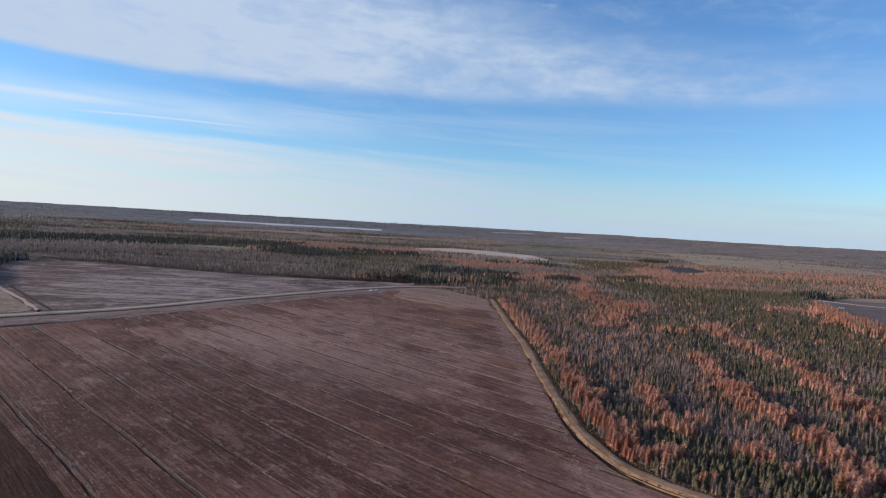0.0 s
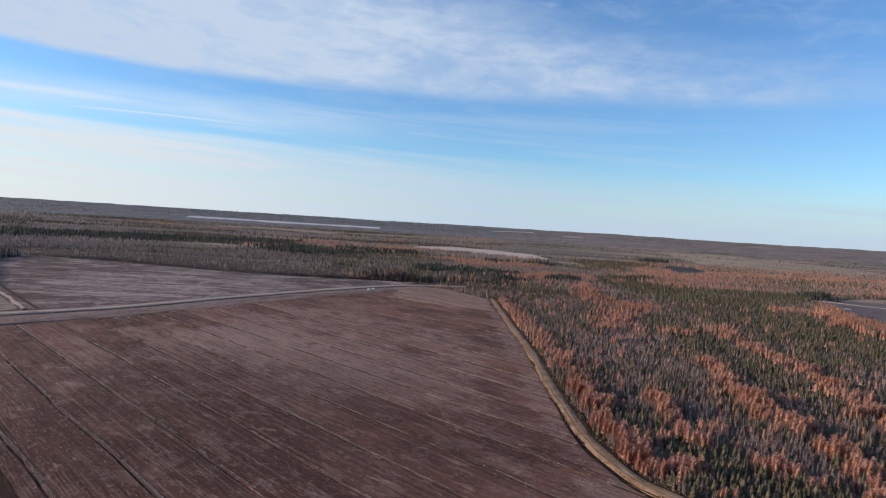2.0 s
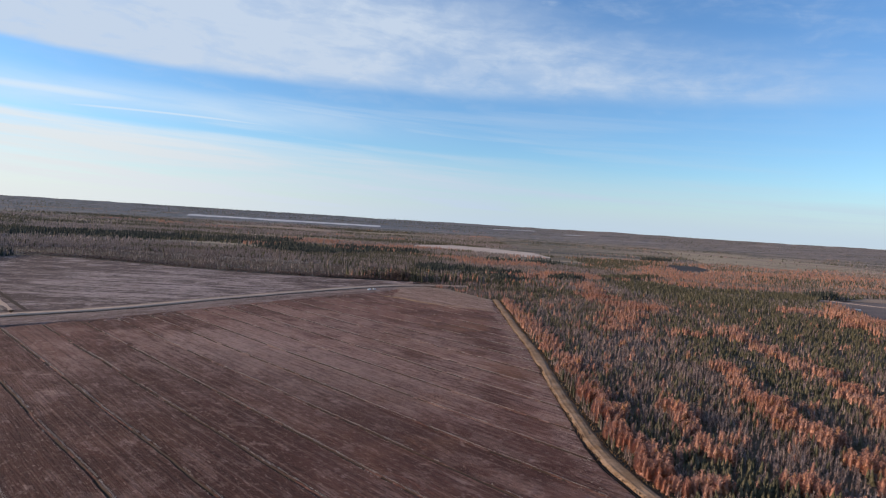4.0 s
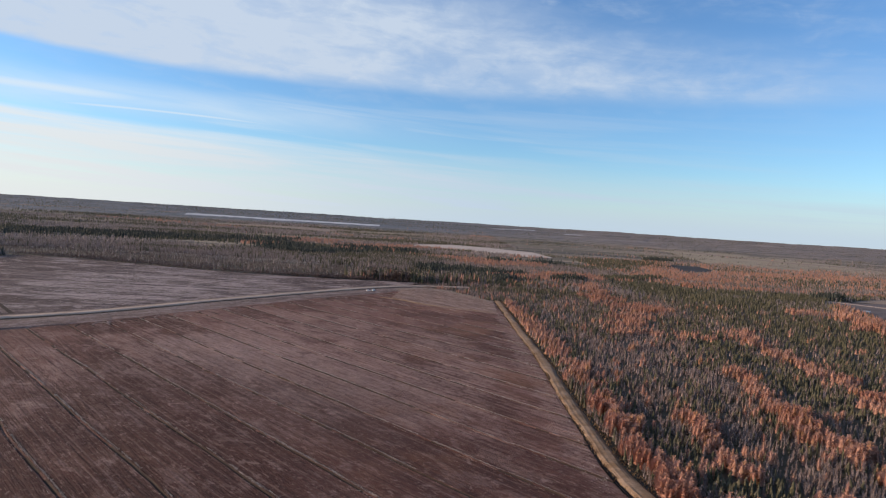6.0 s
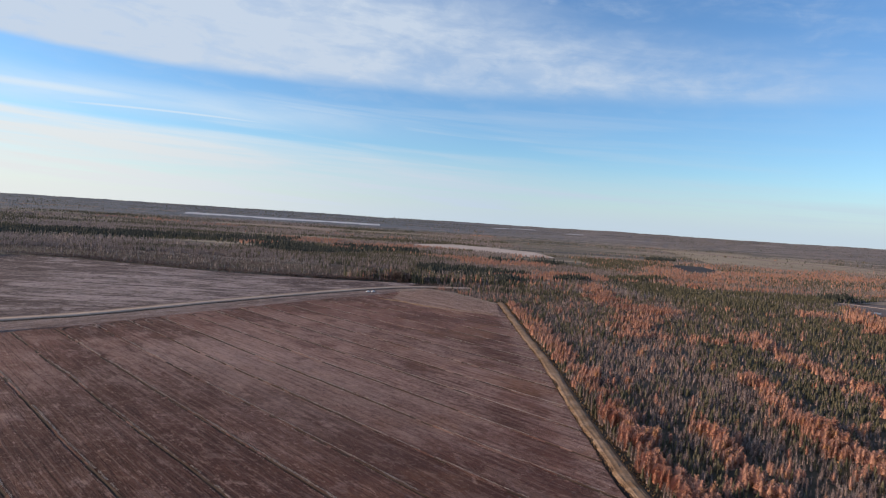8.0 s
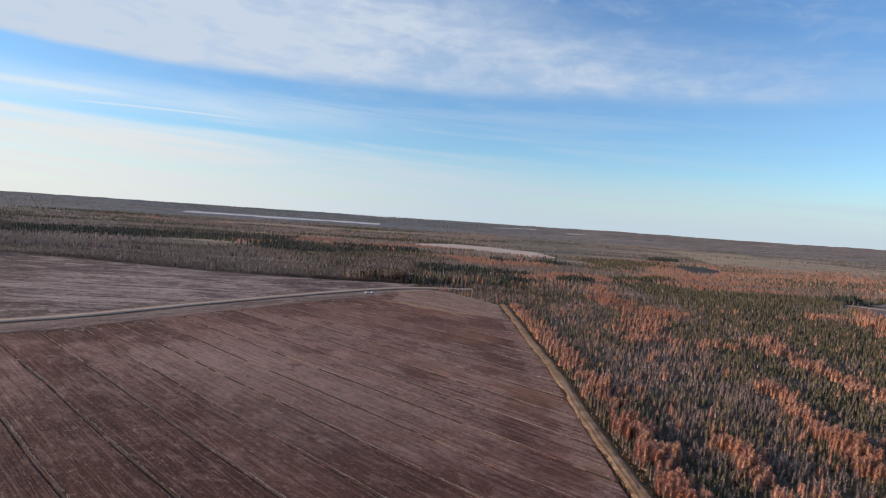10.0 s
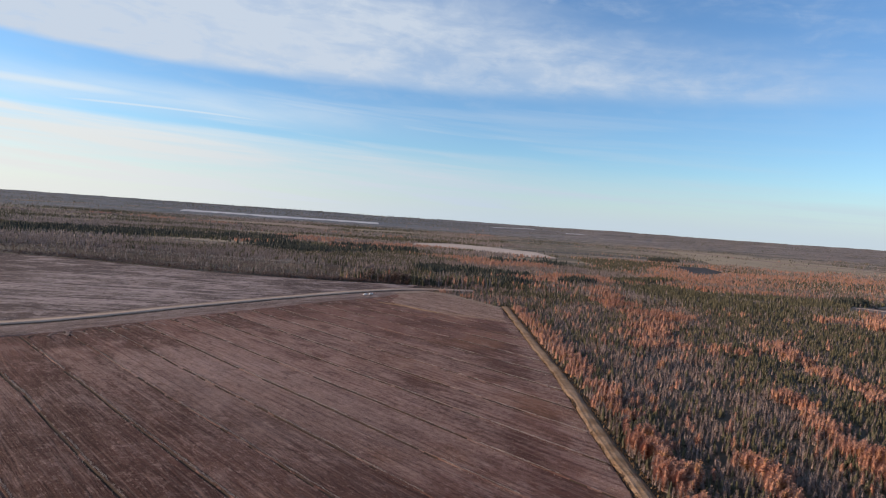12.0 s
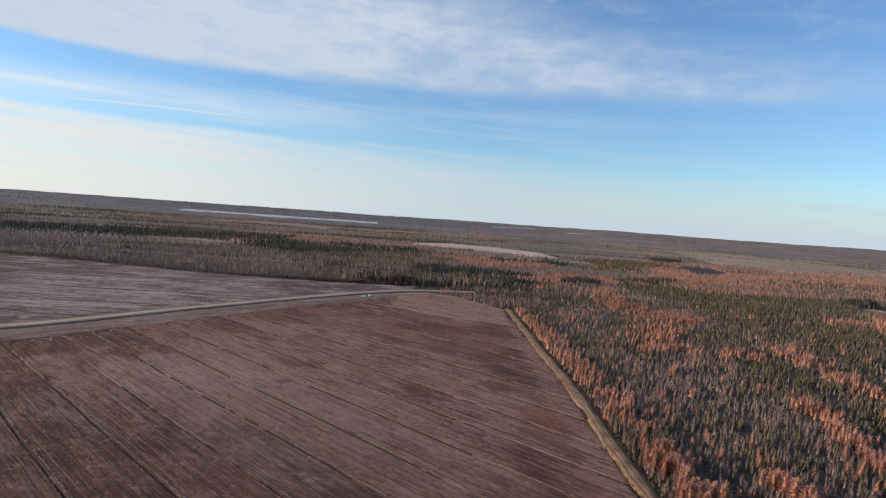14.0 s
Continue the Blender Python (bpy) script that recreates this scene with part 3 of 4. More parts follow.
FAR_FIELD = [(-295, 427), (-248, 482), (-195, 567), (-115, 685), (-63, 747), (-35, 768), (-30, 797), (-70, 791), (-126, 785), (-183, 785), (-233, 784), (-309, 796), (-391, 816), (-469, 835), (-548, 838),
             (-560, 790), (-530, 730), (-478, 650), (-428, 575), (-408, 520), (-440, 440), (-520, 330), (-560, 250), (-507, 185), (-407, 307)]
tagged(plate("field_4", FAR_FIELD, 0.0, M_STUBBLE), "pale frosted stubble field beyond the road", "field", kind="structure")

FIELD_END = [(-47, 648), (-15, 612), (16, 590), (52, 577), (53.5, 648), (44, 668), (8, 722), (-18, 736), (-42, 710)]
tagged(plate("field_5", FIELD_END, 0.34, M_ENDS, 0.35), "paler stubble at the far end of the field", "field", kind="structure")

# the strip between road and field, the ditch, the road
tagged(ribbon("headland", ROAD[:-2], [(8.4, -0.9), (9.2, 0.12), (13, 0.18), (20, 0.14), (30, 0.06), (37, -0.05), (39, -0.9)], M_HEAD, 8, 0.10, 1.0), "pale strip of rutted soil beside the road", "headland", kind="structure")
tagged(ribbon("road", ROAD, [(-6.2, -0.9), (-5.4, 0.10), (-4.2, 0.40), (-2.4, 0.58), (0.0, 0.62), (1.8, 0.56), (2.8, 0.34), (4.4, -0.5)], M_GRAVEL, 6, 0.08, 0.6), "pale gravel farm road on a low bank", "road", kind="structure")
tagged(ribbon("roadside_ditch", ROAD[:-1], [(2.5, 0.30), (3.9, -0.18), (6.2, -0.24), (8.8, 0.20), (9.8, 0.1)], M_DITCH, 6, 0.10, 0.5), "dark ditch along the road", "ditch", kind="structure")
tagged(ribbon("roadside_verge", ROAD[:-1], [(-11.5, -0.2), (-9.5, 0.10), (-7.0, 0.2), (-5.3, 0.16), (-5.0, -0.2)], M_VERGE, 6, 0.15, 1.2), "dry pale grass verge of the road", "verge", kind="structure")
# Side ditch lies flat on the stubble and shows by its dark colour alone.
tagged(ribbon("side_ditch", [(-284, 446), (-330, 492), (-372, 535), (-402, 566)], [(-1.6, 0.02), (-0.8, 0.06), (-0.2, 0.08), (0.7, 0.07), (1.4, 0.02)], M_DITCH, 6, 0.05, 0.5), "narrow dark ditch across the stubble field", "ditch", kind="structure")
tagged(ribbon("side_track", [(-290, 441), (-336, 488), (-378, 529), (-406, 556)], [(-2.0, 0.06), (-1.4, 0.12), (0, 0.16), (1.2, 0.12), (1.7, 0.06)], M_GRAVEL, 6, 0.05, 2.0), "pale worn track into the stubble field", "track", kind="structure")
tagged(ribbon("field_end_strip", [(-50, 716), (-18, 742), (10, 728), (45, 672), (56, 655)], [(-4, -0.6), (-3, 0.30), (3, 0.36), (8, 0.3), (8.6, 0.1)], M_VERGE, 5, 0.1, 1.5), "dry pale grass strip at the field's end", "verge", kind="structure")

# the track between field and woods
tagged(ribbon("field_track", TRACK, [(-4.0, -0.9), (-2.8, -0.3), (-1.8, 0.42), (-1.0, 0.50), (0, 0.60), (1.1, 0.50), (2.1, 0.55), (2.9, 0.25), (4.2, -0.9)], M_TRACK, 3, 0.18, 1.1), "ochre dry grass track on a low bank", "track", kind="structure")
tagged(ribbon("track_ditch", TRACK, [(2.5, 0.38), (3.4, -0.20), (4.2, -0.22), (5.0, 0.16)], M_DITCH, 4, 0.06, 0.7), "dark ditch between field and track", "ditch", kind="structure")

CORNER = [(-298, 432), (-297, 442), (-340, 486), (-382, 528), (-414, 552), (-440, 500), (-436, 420), (-408, 322), (-345, 385)]
M_CORNER = field_material("pale_corner_stubble", (0.125, 0.090, 0.068), (0.195, 0.148, 0.112), (0.275, 0.215, 0.168), (0.37, 0.30, 0.245), math.atan2(0.77, 0.64), 0.6, 1.2, 0.5, (-380, 450, 0), (-900, 0, 0), 0.6, 0.4, 0.0)
tagged(plate("field_6", CORNER, 0.05, M_CORNER, 0.12), "paler yellowish stubble in the field's corner", "field", kind="structure")

# clearings and pale fields in the woods
CLEAR_A = [(418, 520), (440, 600), (455, 669), (472, 712), (494, 775), (506, 845), (530, 886), (580, 906), (640, 908), (800, 900), (860, 700), (720, 480), (520, 460)]
CLEAR_B = [(566, 893), (600, 925), (650, 962), (740, 990), (900, 975), (900, 915), (800, 905), (640, 910)]
CLEAR_C = [(512, 1345), (524, 1410), (545, 1530), (590, 1620), (655, 1610), (640, 1500), (608, 1420), (563, 1352)]
CLEAR_D = [(-105, 1740), (-78, 1910), (27, 2040), (140, 1970), (262, 1840), (282, 1600), (212, 1585), (112, 1640), (12, 1695)]
FROST = [(-1500, 3600), (-1260, 3660), (-1010, 3690), (-790, 3750), (-560, 3785), (-400, 3805)]
TAN = [(-1010, 2790), (-800, 2960), (-620, 2980), (-440, 2740), (-470, 2480), (-640, 2600), (-800, 2620), (-960, 2560)]
M_TANFAR = ground_material("distant_dry_grass", (0.2429, 0.1846, 0.1242), (0.3283, 0.2574, 0.18), (0.151, 0.117, 0.07605), 0.012)
# Tree shadow over the far clearing is put into this base colour.
M_SHADED = ground_material("shaded_clearing_soil", (0.035, 0.032, 0.035), (0.055, 0.048, 0.048), (0.025, 0.022, 0.024), 0.03)
M_PALEGRASS = ground_material("pale_dry_grass", (0.24, 0.165, 0.118), (0.30, 0.215, 0.158), (0.15, 0.102, 0.072), 0.03)
M_CLEARING = ground_material("bare_clearing_soil", (0.115, 0.088, 0.082), (0.155, 0.120, 0.110), (0.075, 0.058, 0.054), 0.03)
M_PALE = ground_material("pale_cut_stubble", (0.4, 0.3135, 0.2628), (0.4888, 0.396, 0.3378), (0.2889, 0.2145, 0.1716), 0.02)
TAN_B = [(760, 1760), (1000, 2880), (1300, 2900), (1500, 2330), (1380, 1880), (1000, 1690)]
TREE_ROW = [(428, 2861), (650, 2696), (752, 2621), (940, 2483), (1139, 2423), (1328, 2367), (1549, 2374)]
for i, (poly, mat, label) in enumerate(((CLEAR_A, M_CLEARING, "bare frosted clearing among the trees"), (CLEAR_B, M_PALEGRASS, "dry grass clearing among the trees"),
                                        (CLEAR_C, M_SHADED, "bare clearing in the far woods"), (CLEAR_D, M_PALE, "pale stubble clearing in the far woods"), (TAN, M_VERGE, "tan field in the distance"), (TAN_B, M_TANFAR, "wide tan field in the distance"))):
    tagged(plate(f"clearing_{i + 1}", poly, BASE + (0.35 if i < 2 else 0.25 if i == 5 else 0.8), mat, 0.9 if i < 5 else 0.3), label, "clearing", kind="structure")
M_WHITE = ground_material("frosted_grass", (0.42, 0.41, 0.42), (0.54, 0.53, 0.54), (0.32, 0.30, 0.29), 0.008)
tagged(ribbon("frosted_field", FROST, [(-95, 0.2), (-80, 2.0), (0, 3.0), (70, 2.0), (85, 0.2)], M_WHITE, 60, 0, 40), "long white frosted field in the distance", "field", kind="structure")
tagged(ribbon("woods_road", [(540, 898), (570, 868), (600, 840), (680, 800), (800, 760)], [(-4, BASE + 0.3), (-3, BASE + 0.7), (3, BASE + 0.7), (4, BASE + 0.3)], M_GRAVEL, 8), "pale gravel road in the clearing", "road", kind="structure")
PALE = [[(330, 4330), (534, 4428), (640, 4420)], [(800, 4150), (960, 4140), (1080, 4130)], [(425, 2440), (470, 2540), (515, 2614)], [(1034, 3112), (1140, 2700), (1262, 2300), (1560, 2160)], [(-2250, 3150), (-1934, 3560), (-1600, 3700)]]
for i, line in enumerate(PALE):
    w = (18, 20, 9, 26, 25)[i]
    tagged(ribbon(f"far_field_{i + 1}", line, [(-w, 0), (-w * 0.8, 0.9), (w * 0.8, 0.9), (w, 0)], M_WHITE if i < 2 else M_VERGE, 40, 0, w * 0.4), "pale field strip in the distance", "field", kind="structure")


WOODS_TRACK = [(322, 1040), (345, 1000), (372, 962), (400, 905), (424, 850)]
tagged(ribbon("woods_track", WOODS_TRACK, [(-5, BASE + 0.1), (-3.6, BASE + 0.5), (0, BASE + 0.6), (3.6, BASE + 0.5), (5, BASE + 0.1)], M_PALEGRASS, 6, 0.1, 1.5), "narrow pale grass track through the woods", "track", kind="structure")
tagged(ribbon("field_end_bank", [(-58, 640), (-35, 629), (-14, 610), (14, 598), (46, 584)], [(-1.6, 0.1), (-0.8, 0.52), (0.5, 0.55), (1.4, 0.1)], M_TRACK, 4, 0.12, 1.2), "low bank of ochre grass across the field's end", "bank", kind="structure")
# ruts where the plough turned at the ends of the beds
for k in range(3, 17):
    for side in (0.25, 0.7):
        if noise.noise(Vector((k * 1.9, side * 3, 7))) < 0:
            continue
        u = FIRST + (k + side + 0.25 * noise.noise(Vector((k * 2.3, side, 5)))) * PITCH
        start = chord(u)[0] + 4
        reach = 9 + 7 * noise.noise(Vector((k * 3.7, side, 1)))
        arc = [(u - 4.5, start + reach), (u - 4.3, start + 5), (u - 2.4, start + 1.6), (u, start), (u + 2.6, start + 1.8), (u + 4.2, start + 5.5), (u + 4.4, start + reach * 1.4)]
        tagged(ribbon("turning_rut", [on_field(a, b, 0)[:2] for a, b in arc], [(-0.7, 0.12), (-0.35, 0.34), (0.35, 0.34), (0.7, 0.12)], M_DITCH if (k + int(side > 0.5)) % 2 else M_HEAD, 1.5, 0.08, 0.7), "curved rut where the plough turned", "rut", kind="structure")


# ---- trees ----
def tuft_cloud(rng, count, height, base, radius, size, droop, power, inner=0.12):
    """Spiky tufts set round a stem: each two narrow faces that point outwards."""
    verts, tris = [], []
    for i in range(count):
        h = base + (1 - base) * (i + rng.uniform(0, 1)) / count
        env = radius * max(0.06, (1 - (h - base) / (1 - base)) ** power) * min(1.0, 0.55 + 2.2 * (h - base))
        a = i * 2.39996 + rng.uniform(-0.5, 0.5)
        out = env * rng.uniform(0.55, 1.12)
        d = np.array([math.cos(a), math.sin(a), 0])
        s = np.array([-d[1], d[0], 0])
        z = h * height
        tip = d * out + np.array([0, 0, z + droop * out + rng.uniform(-0.03, 0.03)])
        root = d * out * inner + np.array([0, 0, z + droop * out * 0.3])
        wid = size * rng.uniform(0.7, 1.25) * (0.45 + 0.6 * env / radius)
        mid = d * out * (0.4 + 0.6 * inner) + np.array([0, 0, z + droop * out * 0.6])
        n = len(verts)
        verts += [root, mid + s * wid + [0, 0, -wid * 0.4], tip, mid - s * wid + [0, 0, wid * 0.4]]
        tris += [(n, n + 1, n + 2), (n, n + 2, n + 3)]
    return verts, tris


def spire(verts, tris, height, base, radius, sides, rng, tiers):
    """A ragged spire of stacked skirts, the dense inside of a crown."""
    for t in range(tiers):
        lo = base + (0.97 - base) * t / tiers
        hi = min(1.0, lo + (1 - base) / tiers * 1.7)
        r = radius * (1 - 0.85 * t / tiers)
        n = len(verts)
        verts.append(np.array([rng.uniform(-0.1, 0.1) * radius, rng.uniform(-0.1, 0.1) * radius, hi * height]))
        for k in range(sides):
            a = (k + rng.uniform(-0.35, 0.35)) / sides * 6.283 + t * 0.9
            q = r * rng.uniform(0.6, 1.3)
            verts.append(np.array([q * math.cos(a), q * math.sin(a), (lo + rng.uniform(-0.05, 0.05)) * height]))
        for k in range(sides):
            tris.append((n, n + 1 + k, n + 1 + (k + 1) % sides))


def twig_fan(rng, count, height, base, radius, width):
    """Rising bare branches: thin blades from the stem outwards and up."""
    verts, tris = [], []
    for i in range(count):
        h = base + (0.92 - base) * rng.uniform(0, 1)
        a = rng.uniform(0, 6.283)
        reach = radius * rng.uniform(0.4, 1.1) * (1.15 - 0.75 * h)
        d = np.array([math.cos(a), math.sin(a), 0])
        s = np.array([-d[1], d[0], 0])
        root = np.array([0, 0, h * height])
        mid = d * reach * 0.6 + [0, 0, h * height + reach * 0.9]
        tip = d * reach + [0, 0, min(h * height + reach * 1.9, height * 1.03)]
        w = width * rng.uniform(0.6, 1.3)
        n = len(verts)
        verts += [root, mid + s * w, tip, mid - s * w]
        tris += [(n, n + 1, n + 2), (n, n + 2, n + 3)]
    return verts, tris


def stem(verts, tris, height, r, sides=3):
    n = len(verts)
    for k in range(sides):
        a = k / sides * 6.283
        verts.append(np.array([r * math.cos(a), r * math.sin(a), -0.3]))
    verts.append(np.array([0, 0, height]))
    for k in range(sides):
        tris.append((n + k, n + (k + 1) % sides, n + sides))


def tree_shape(kind, level, seed):
    """Vertices and faces of a one metre high tree; level 0 is the finest."""
    rng = random.Random(seed)
    v, t = [], []
    if kind == "shrub":
        v, t = tuft_cloud(rng, 14 if level < 2 else 8, 1, 0.0, 0.5, 0.09 if level < 2 else 0.13, 0.9, 0.35, 0.1)
    elif kind == "larch":
        if level == 0:
            v, t = tuft_cloud(rng, 74, 0.96, 0.04, 0.29, 0.036, 0.75, 0.5, 0.35)
            spire(v, t, 0.9, 0.03, 0.15, 5, rng, 4)
        elif level == 1:
            v, t = tuft_cloud(rng, 26, 0.96, 0.05, 0.29, 0.055, 0.75, 0.5, 0.3)
            spire(v, t, 0.92, 0.03, 0.16, 5, rng, 2)
        else:
            v, t = tuft_cloud(rng, 8, 0.96, 0.05, 0.27, 0.10, 0.75, 0.5, 0.3)
            spire(v, t, 1, 0.02, 0.2, 4, rng, 2)
    elif kind in ("spruce", "conifer"):
        if level == 0:
            v, t = tuft_cloud(rng, 34, 1, 0.04, 0.24, 0.04, -0.2, 0.85, 0.35)
            spire(v, t, 1.0, 0.02, 0.16, 6, rng, 4)
        elif level == 1:
            v, t = tuft_cloud(rng, 8, 1, 0.05, 0.22, 0.06, -0.25, 0.9)
            spire(v, t, 1.0, 0.02, 0.18, 5, rng, 3)
        else:
            spire(v, t, 1, 0.02, 0.20, 5 if level == 2 else 4, rng, 3 if level == 2 else 2)
    else:
        if level == 0:
            v, t = tuft_cloud(rng, 36, 1, 0.04, 0.21, 0.027, 1.1, 0.45, 0.25)
            spire(v, t, 0.85, 0.1, 0.07, 4, rng, 2)
            stem(v, t, 0.98, 0.018)
        elif level == 1:
            v, t = tuft_cloud(rng, 14, 1, 0.06, 0.21, 0.042, 1.3, 0.5, 0.25)
            spire(v, t, 0.9, 0.05, 0.09, 4, rng, 1)
        elif level == 2:
            v, t = tuft_cloud(rng, 6, 1, 0.05, 0.22, 0.07, 1.3, 0.5, 0.25)
            spire(v, t, 0.95, 0.0, 0.10, 4, rng, 1)
        else:
            spire(v, t, 1, 0.0, 0.16, 4, rng, 2)
    return np.array(v, np.float32), np.array(t, np.int32)


# stands of one kind: a line and its half width
LARCH_NEAR = [
    ([(71, 650), (72, 560), (73, 490), (76, 417)], 12, 0.68),
    ([(78, 392), (80, 352)], 8, 0.9),
    ([(80, 318), (79, 280), (78, 250), (79, 226), (86, 212)], 9, 0.9),
    ([(174, 400), (167, 355), (160, 320), (156, 285), (158, 262), (157, 240), (150, 215), (148, 196)], 9, 0.95),
    ([(256, 560), (246, 525), (238, 465), (232, 405), (226, 350), (217, 308), (212, 280)], 12, 0.95),
    ([(109, 300), (107, 270), (106, 244)], 5, 0.9),
    ([(119, 232), (122, 213)], 5, 0.9),
    ([(128, 203), (146, 203)], 5, 0.9),
    ([(131, 425), (126, 400)], 6, 0.85),
    ([(146, 520), (160, 565), (190, 640)], 18, 0.92),
    ([(170, 505), (200, 525), (232, 500)], 9, 0.8),
    ([(132, 458), (160, 488)], 6, 0.7),
]
LARCH_FAR = [
    ([(204, 897), (186, 729), (194, 662), (229, 677)], 26, 0.8),
    ([(114, 934), (213, 1070), (250, 984)], 48, 0.88),
    ([(-403, 1802), (-274, 1626), (-196, 1599), (-125, 1630), (-7, 1756)], 95, 0.75),
    ([(-4, 1375), (57, 1335), (108, 1209), (150, 1300), (206, 1548)], 85, 0.68),
    ([(457, 1369), (443, 1194), (566, 1303), (744, 1441), (900, 1400), (1060, 1440)], 80, 0.6),
    ([(406, 722), (448, 726), (431, 660), (417, 605)], 26, 0.88),
    ([(-1367, 2679), (-1169, 2622), (-919, 2467)], 120, 0.45),
    ([(-615, 869), (-621, 960)], 18, 0.6),
    ([(-10, 752), (8, 742), (28, 716)], 6, 0.88),
]
SPRUCE_STANDS = [([(-20, 880), (57, 887), (150, 945), (330, 1075), (480, 1230)], 22), (TREE_ROW, 16), ([(-930, 1226), (-813, 1405), (-709, 1470), (-608, 1540), (-469, 1536)], 135), ([(-400, 1400), (-354, 1372), (-265, 1305), (-196, 1318), (-140, 1450)], 95), ([(-10, 1008), (64, 1019), (105, 964)], 45), ([(293, 949), (343, 901), (371, 818), (493, 877)], 70), ([(-66, 905), (-15, 890), (57, 887), (150, 945)], 26), ([(180, 1371), (327, 1395), (540, 1780)], 105),
                 ([(327, 858), (344, 664), (354, 542), (354, 440)], 60), ([(106, 773), (154, 768)], 30), ([(210, 560), (205, 470), (198, 400), (196, 330)], 18), ([(98, 214), (112, 200), (135, 186), (160, 176)], 13), ([(518, 922), (400, 930)], 30)]


BRUSH = [(-589, 870), (-521, 900), (-437, 905), (-324, 900), (-234, 885), (-152, 870), (-100, 860)]
BARE_STANDS = [(BRUSH, 130), ([(-1056, 1650), (-989, 1846), (-771, 1935), (-560, 1900)], 90), ([(-380, 1080), (-200, 1100), (-100, 1120)], 90), ([(1100, 1900), (1300, 1700), (1500, 1600)], 200), ([(150, 480), (140, 400), (150, 350)], 18)]
ROADSIDE = [p for p in ROAD[2:9]] + [(-18, 742), (-45, 716), (-69, 662), (-99, 627), (-172, 516), (-221, 435), (-261, 382), (-340, 268)]
TRACKSIDE = TRACK + [(260, 120), (150, 120), (80, 160), (40, 200), (40, 668)]


def keep_out(x, y):
    """Where no tree stands: fields, roads, tracks, clearings, and gaps kept open to the camera."""
    out = inside(x, y, FIELD) | inside(x, y, FAR_FIELD) | inside(x, y, ROADSIDE) | inside(x, y, TRACKSIDE)
    out |= inside(x, y, TAN_B) & (away(x, y, TREE_ROW) > 22) & (wave(np.asarray(x) * 0.4, np.asarray(y), 130, 51) > -0.25)
    for poly in (CLEAR_A, CLEAR_B, CLEAR_C, CLEAR_D, TAN):
        out |= inside(x, y, poly)
    out |= away(x, y, ROAD[:-3]) < 26
    out |= away(x, y, ROAD) < 9
    right = away(x, y, [(p[0] + 19, p[1] - 15) for p in ROAD[:-3]]) < 20
    out |= right
    out |= away(x, y, TRACK) < 5.6
    out |= away(x, y, FROST) < 110
    # trees left out before the white strip so the camera sees it
    out |= away(x, y, [(p[0] * 0.95, p[1] - 190) for p in FROST]) < 130
    out |= away(x, y, PALE[0]) < 40
    out |= away(x, y, PALE[1]) < 45
    out |= away(x, y, PALE[3]) < 30
    out |= (away(x, y, PALE[2]) < 9) | (away(x, y, WOODS_TRACK) < 14)
    return out


FAR_EDGE = [(-36, 806), (-70, 800), (-126, 795), (-183, 795), (-233, 794), (-309, 806), (-391, 826), (-469, 845), (-548, 848)]
WEST_EDGE = [(-585, 820), (-562, 725), (-505, 645), (-452, 570), (-432, 515)]
CLEARING_EDGE = [(408, 560), (430, 620), (446, 680), (474, 750), (496, 795)]
TALL_MIXED = [(-95, 842), (-50, 836), (-8, 832), (40, 850)]
DIAGONAL = [(-20, 880), (57, 887), (150, 945), (330, 1075), (480, 1230)]
CLUMPS = [([(548, 922), (570, 934)], 16), ([(600, 1800), (650, 1860)], 30)]
RINGS = [(0, 330, 2.2, 0), (330, 480, 2.4, 1), (480, 760, 3.0, 1), (760, 1250, 4.0, 2), (1250, 2000, 6.0, 3), (2000, 3300, 10.0, 3), (3300, 3750, 19.0, 3), (3750, 4840, 27.0, 3)]
LARCH, SPRUCE, BARE, CONIFER, SHRUB, FAR_BARE = range(6)


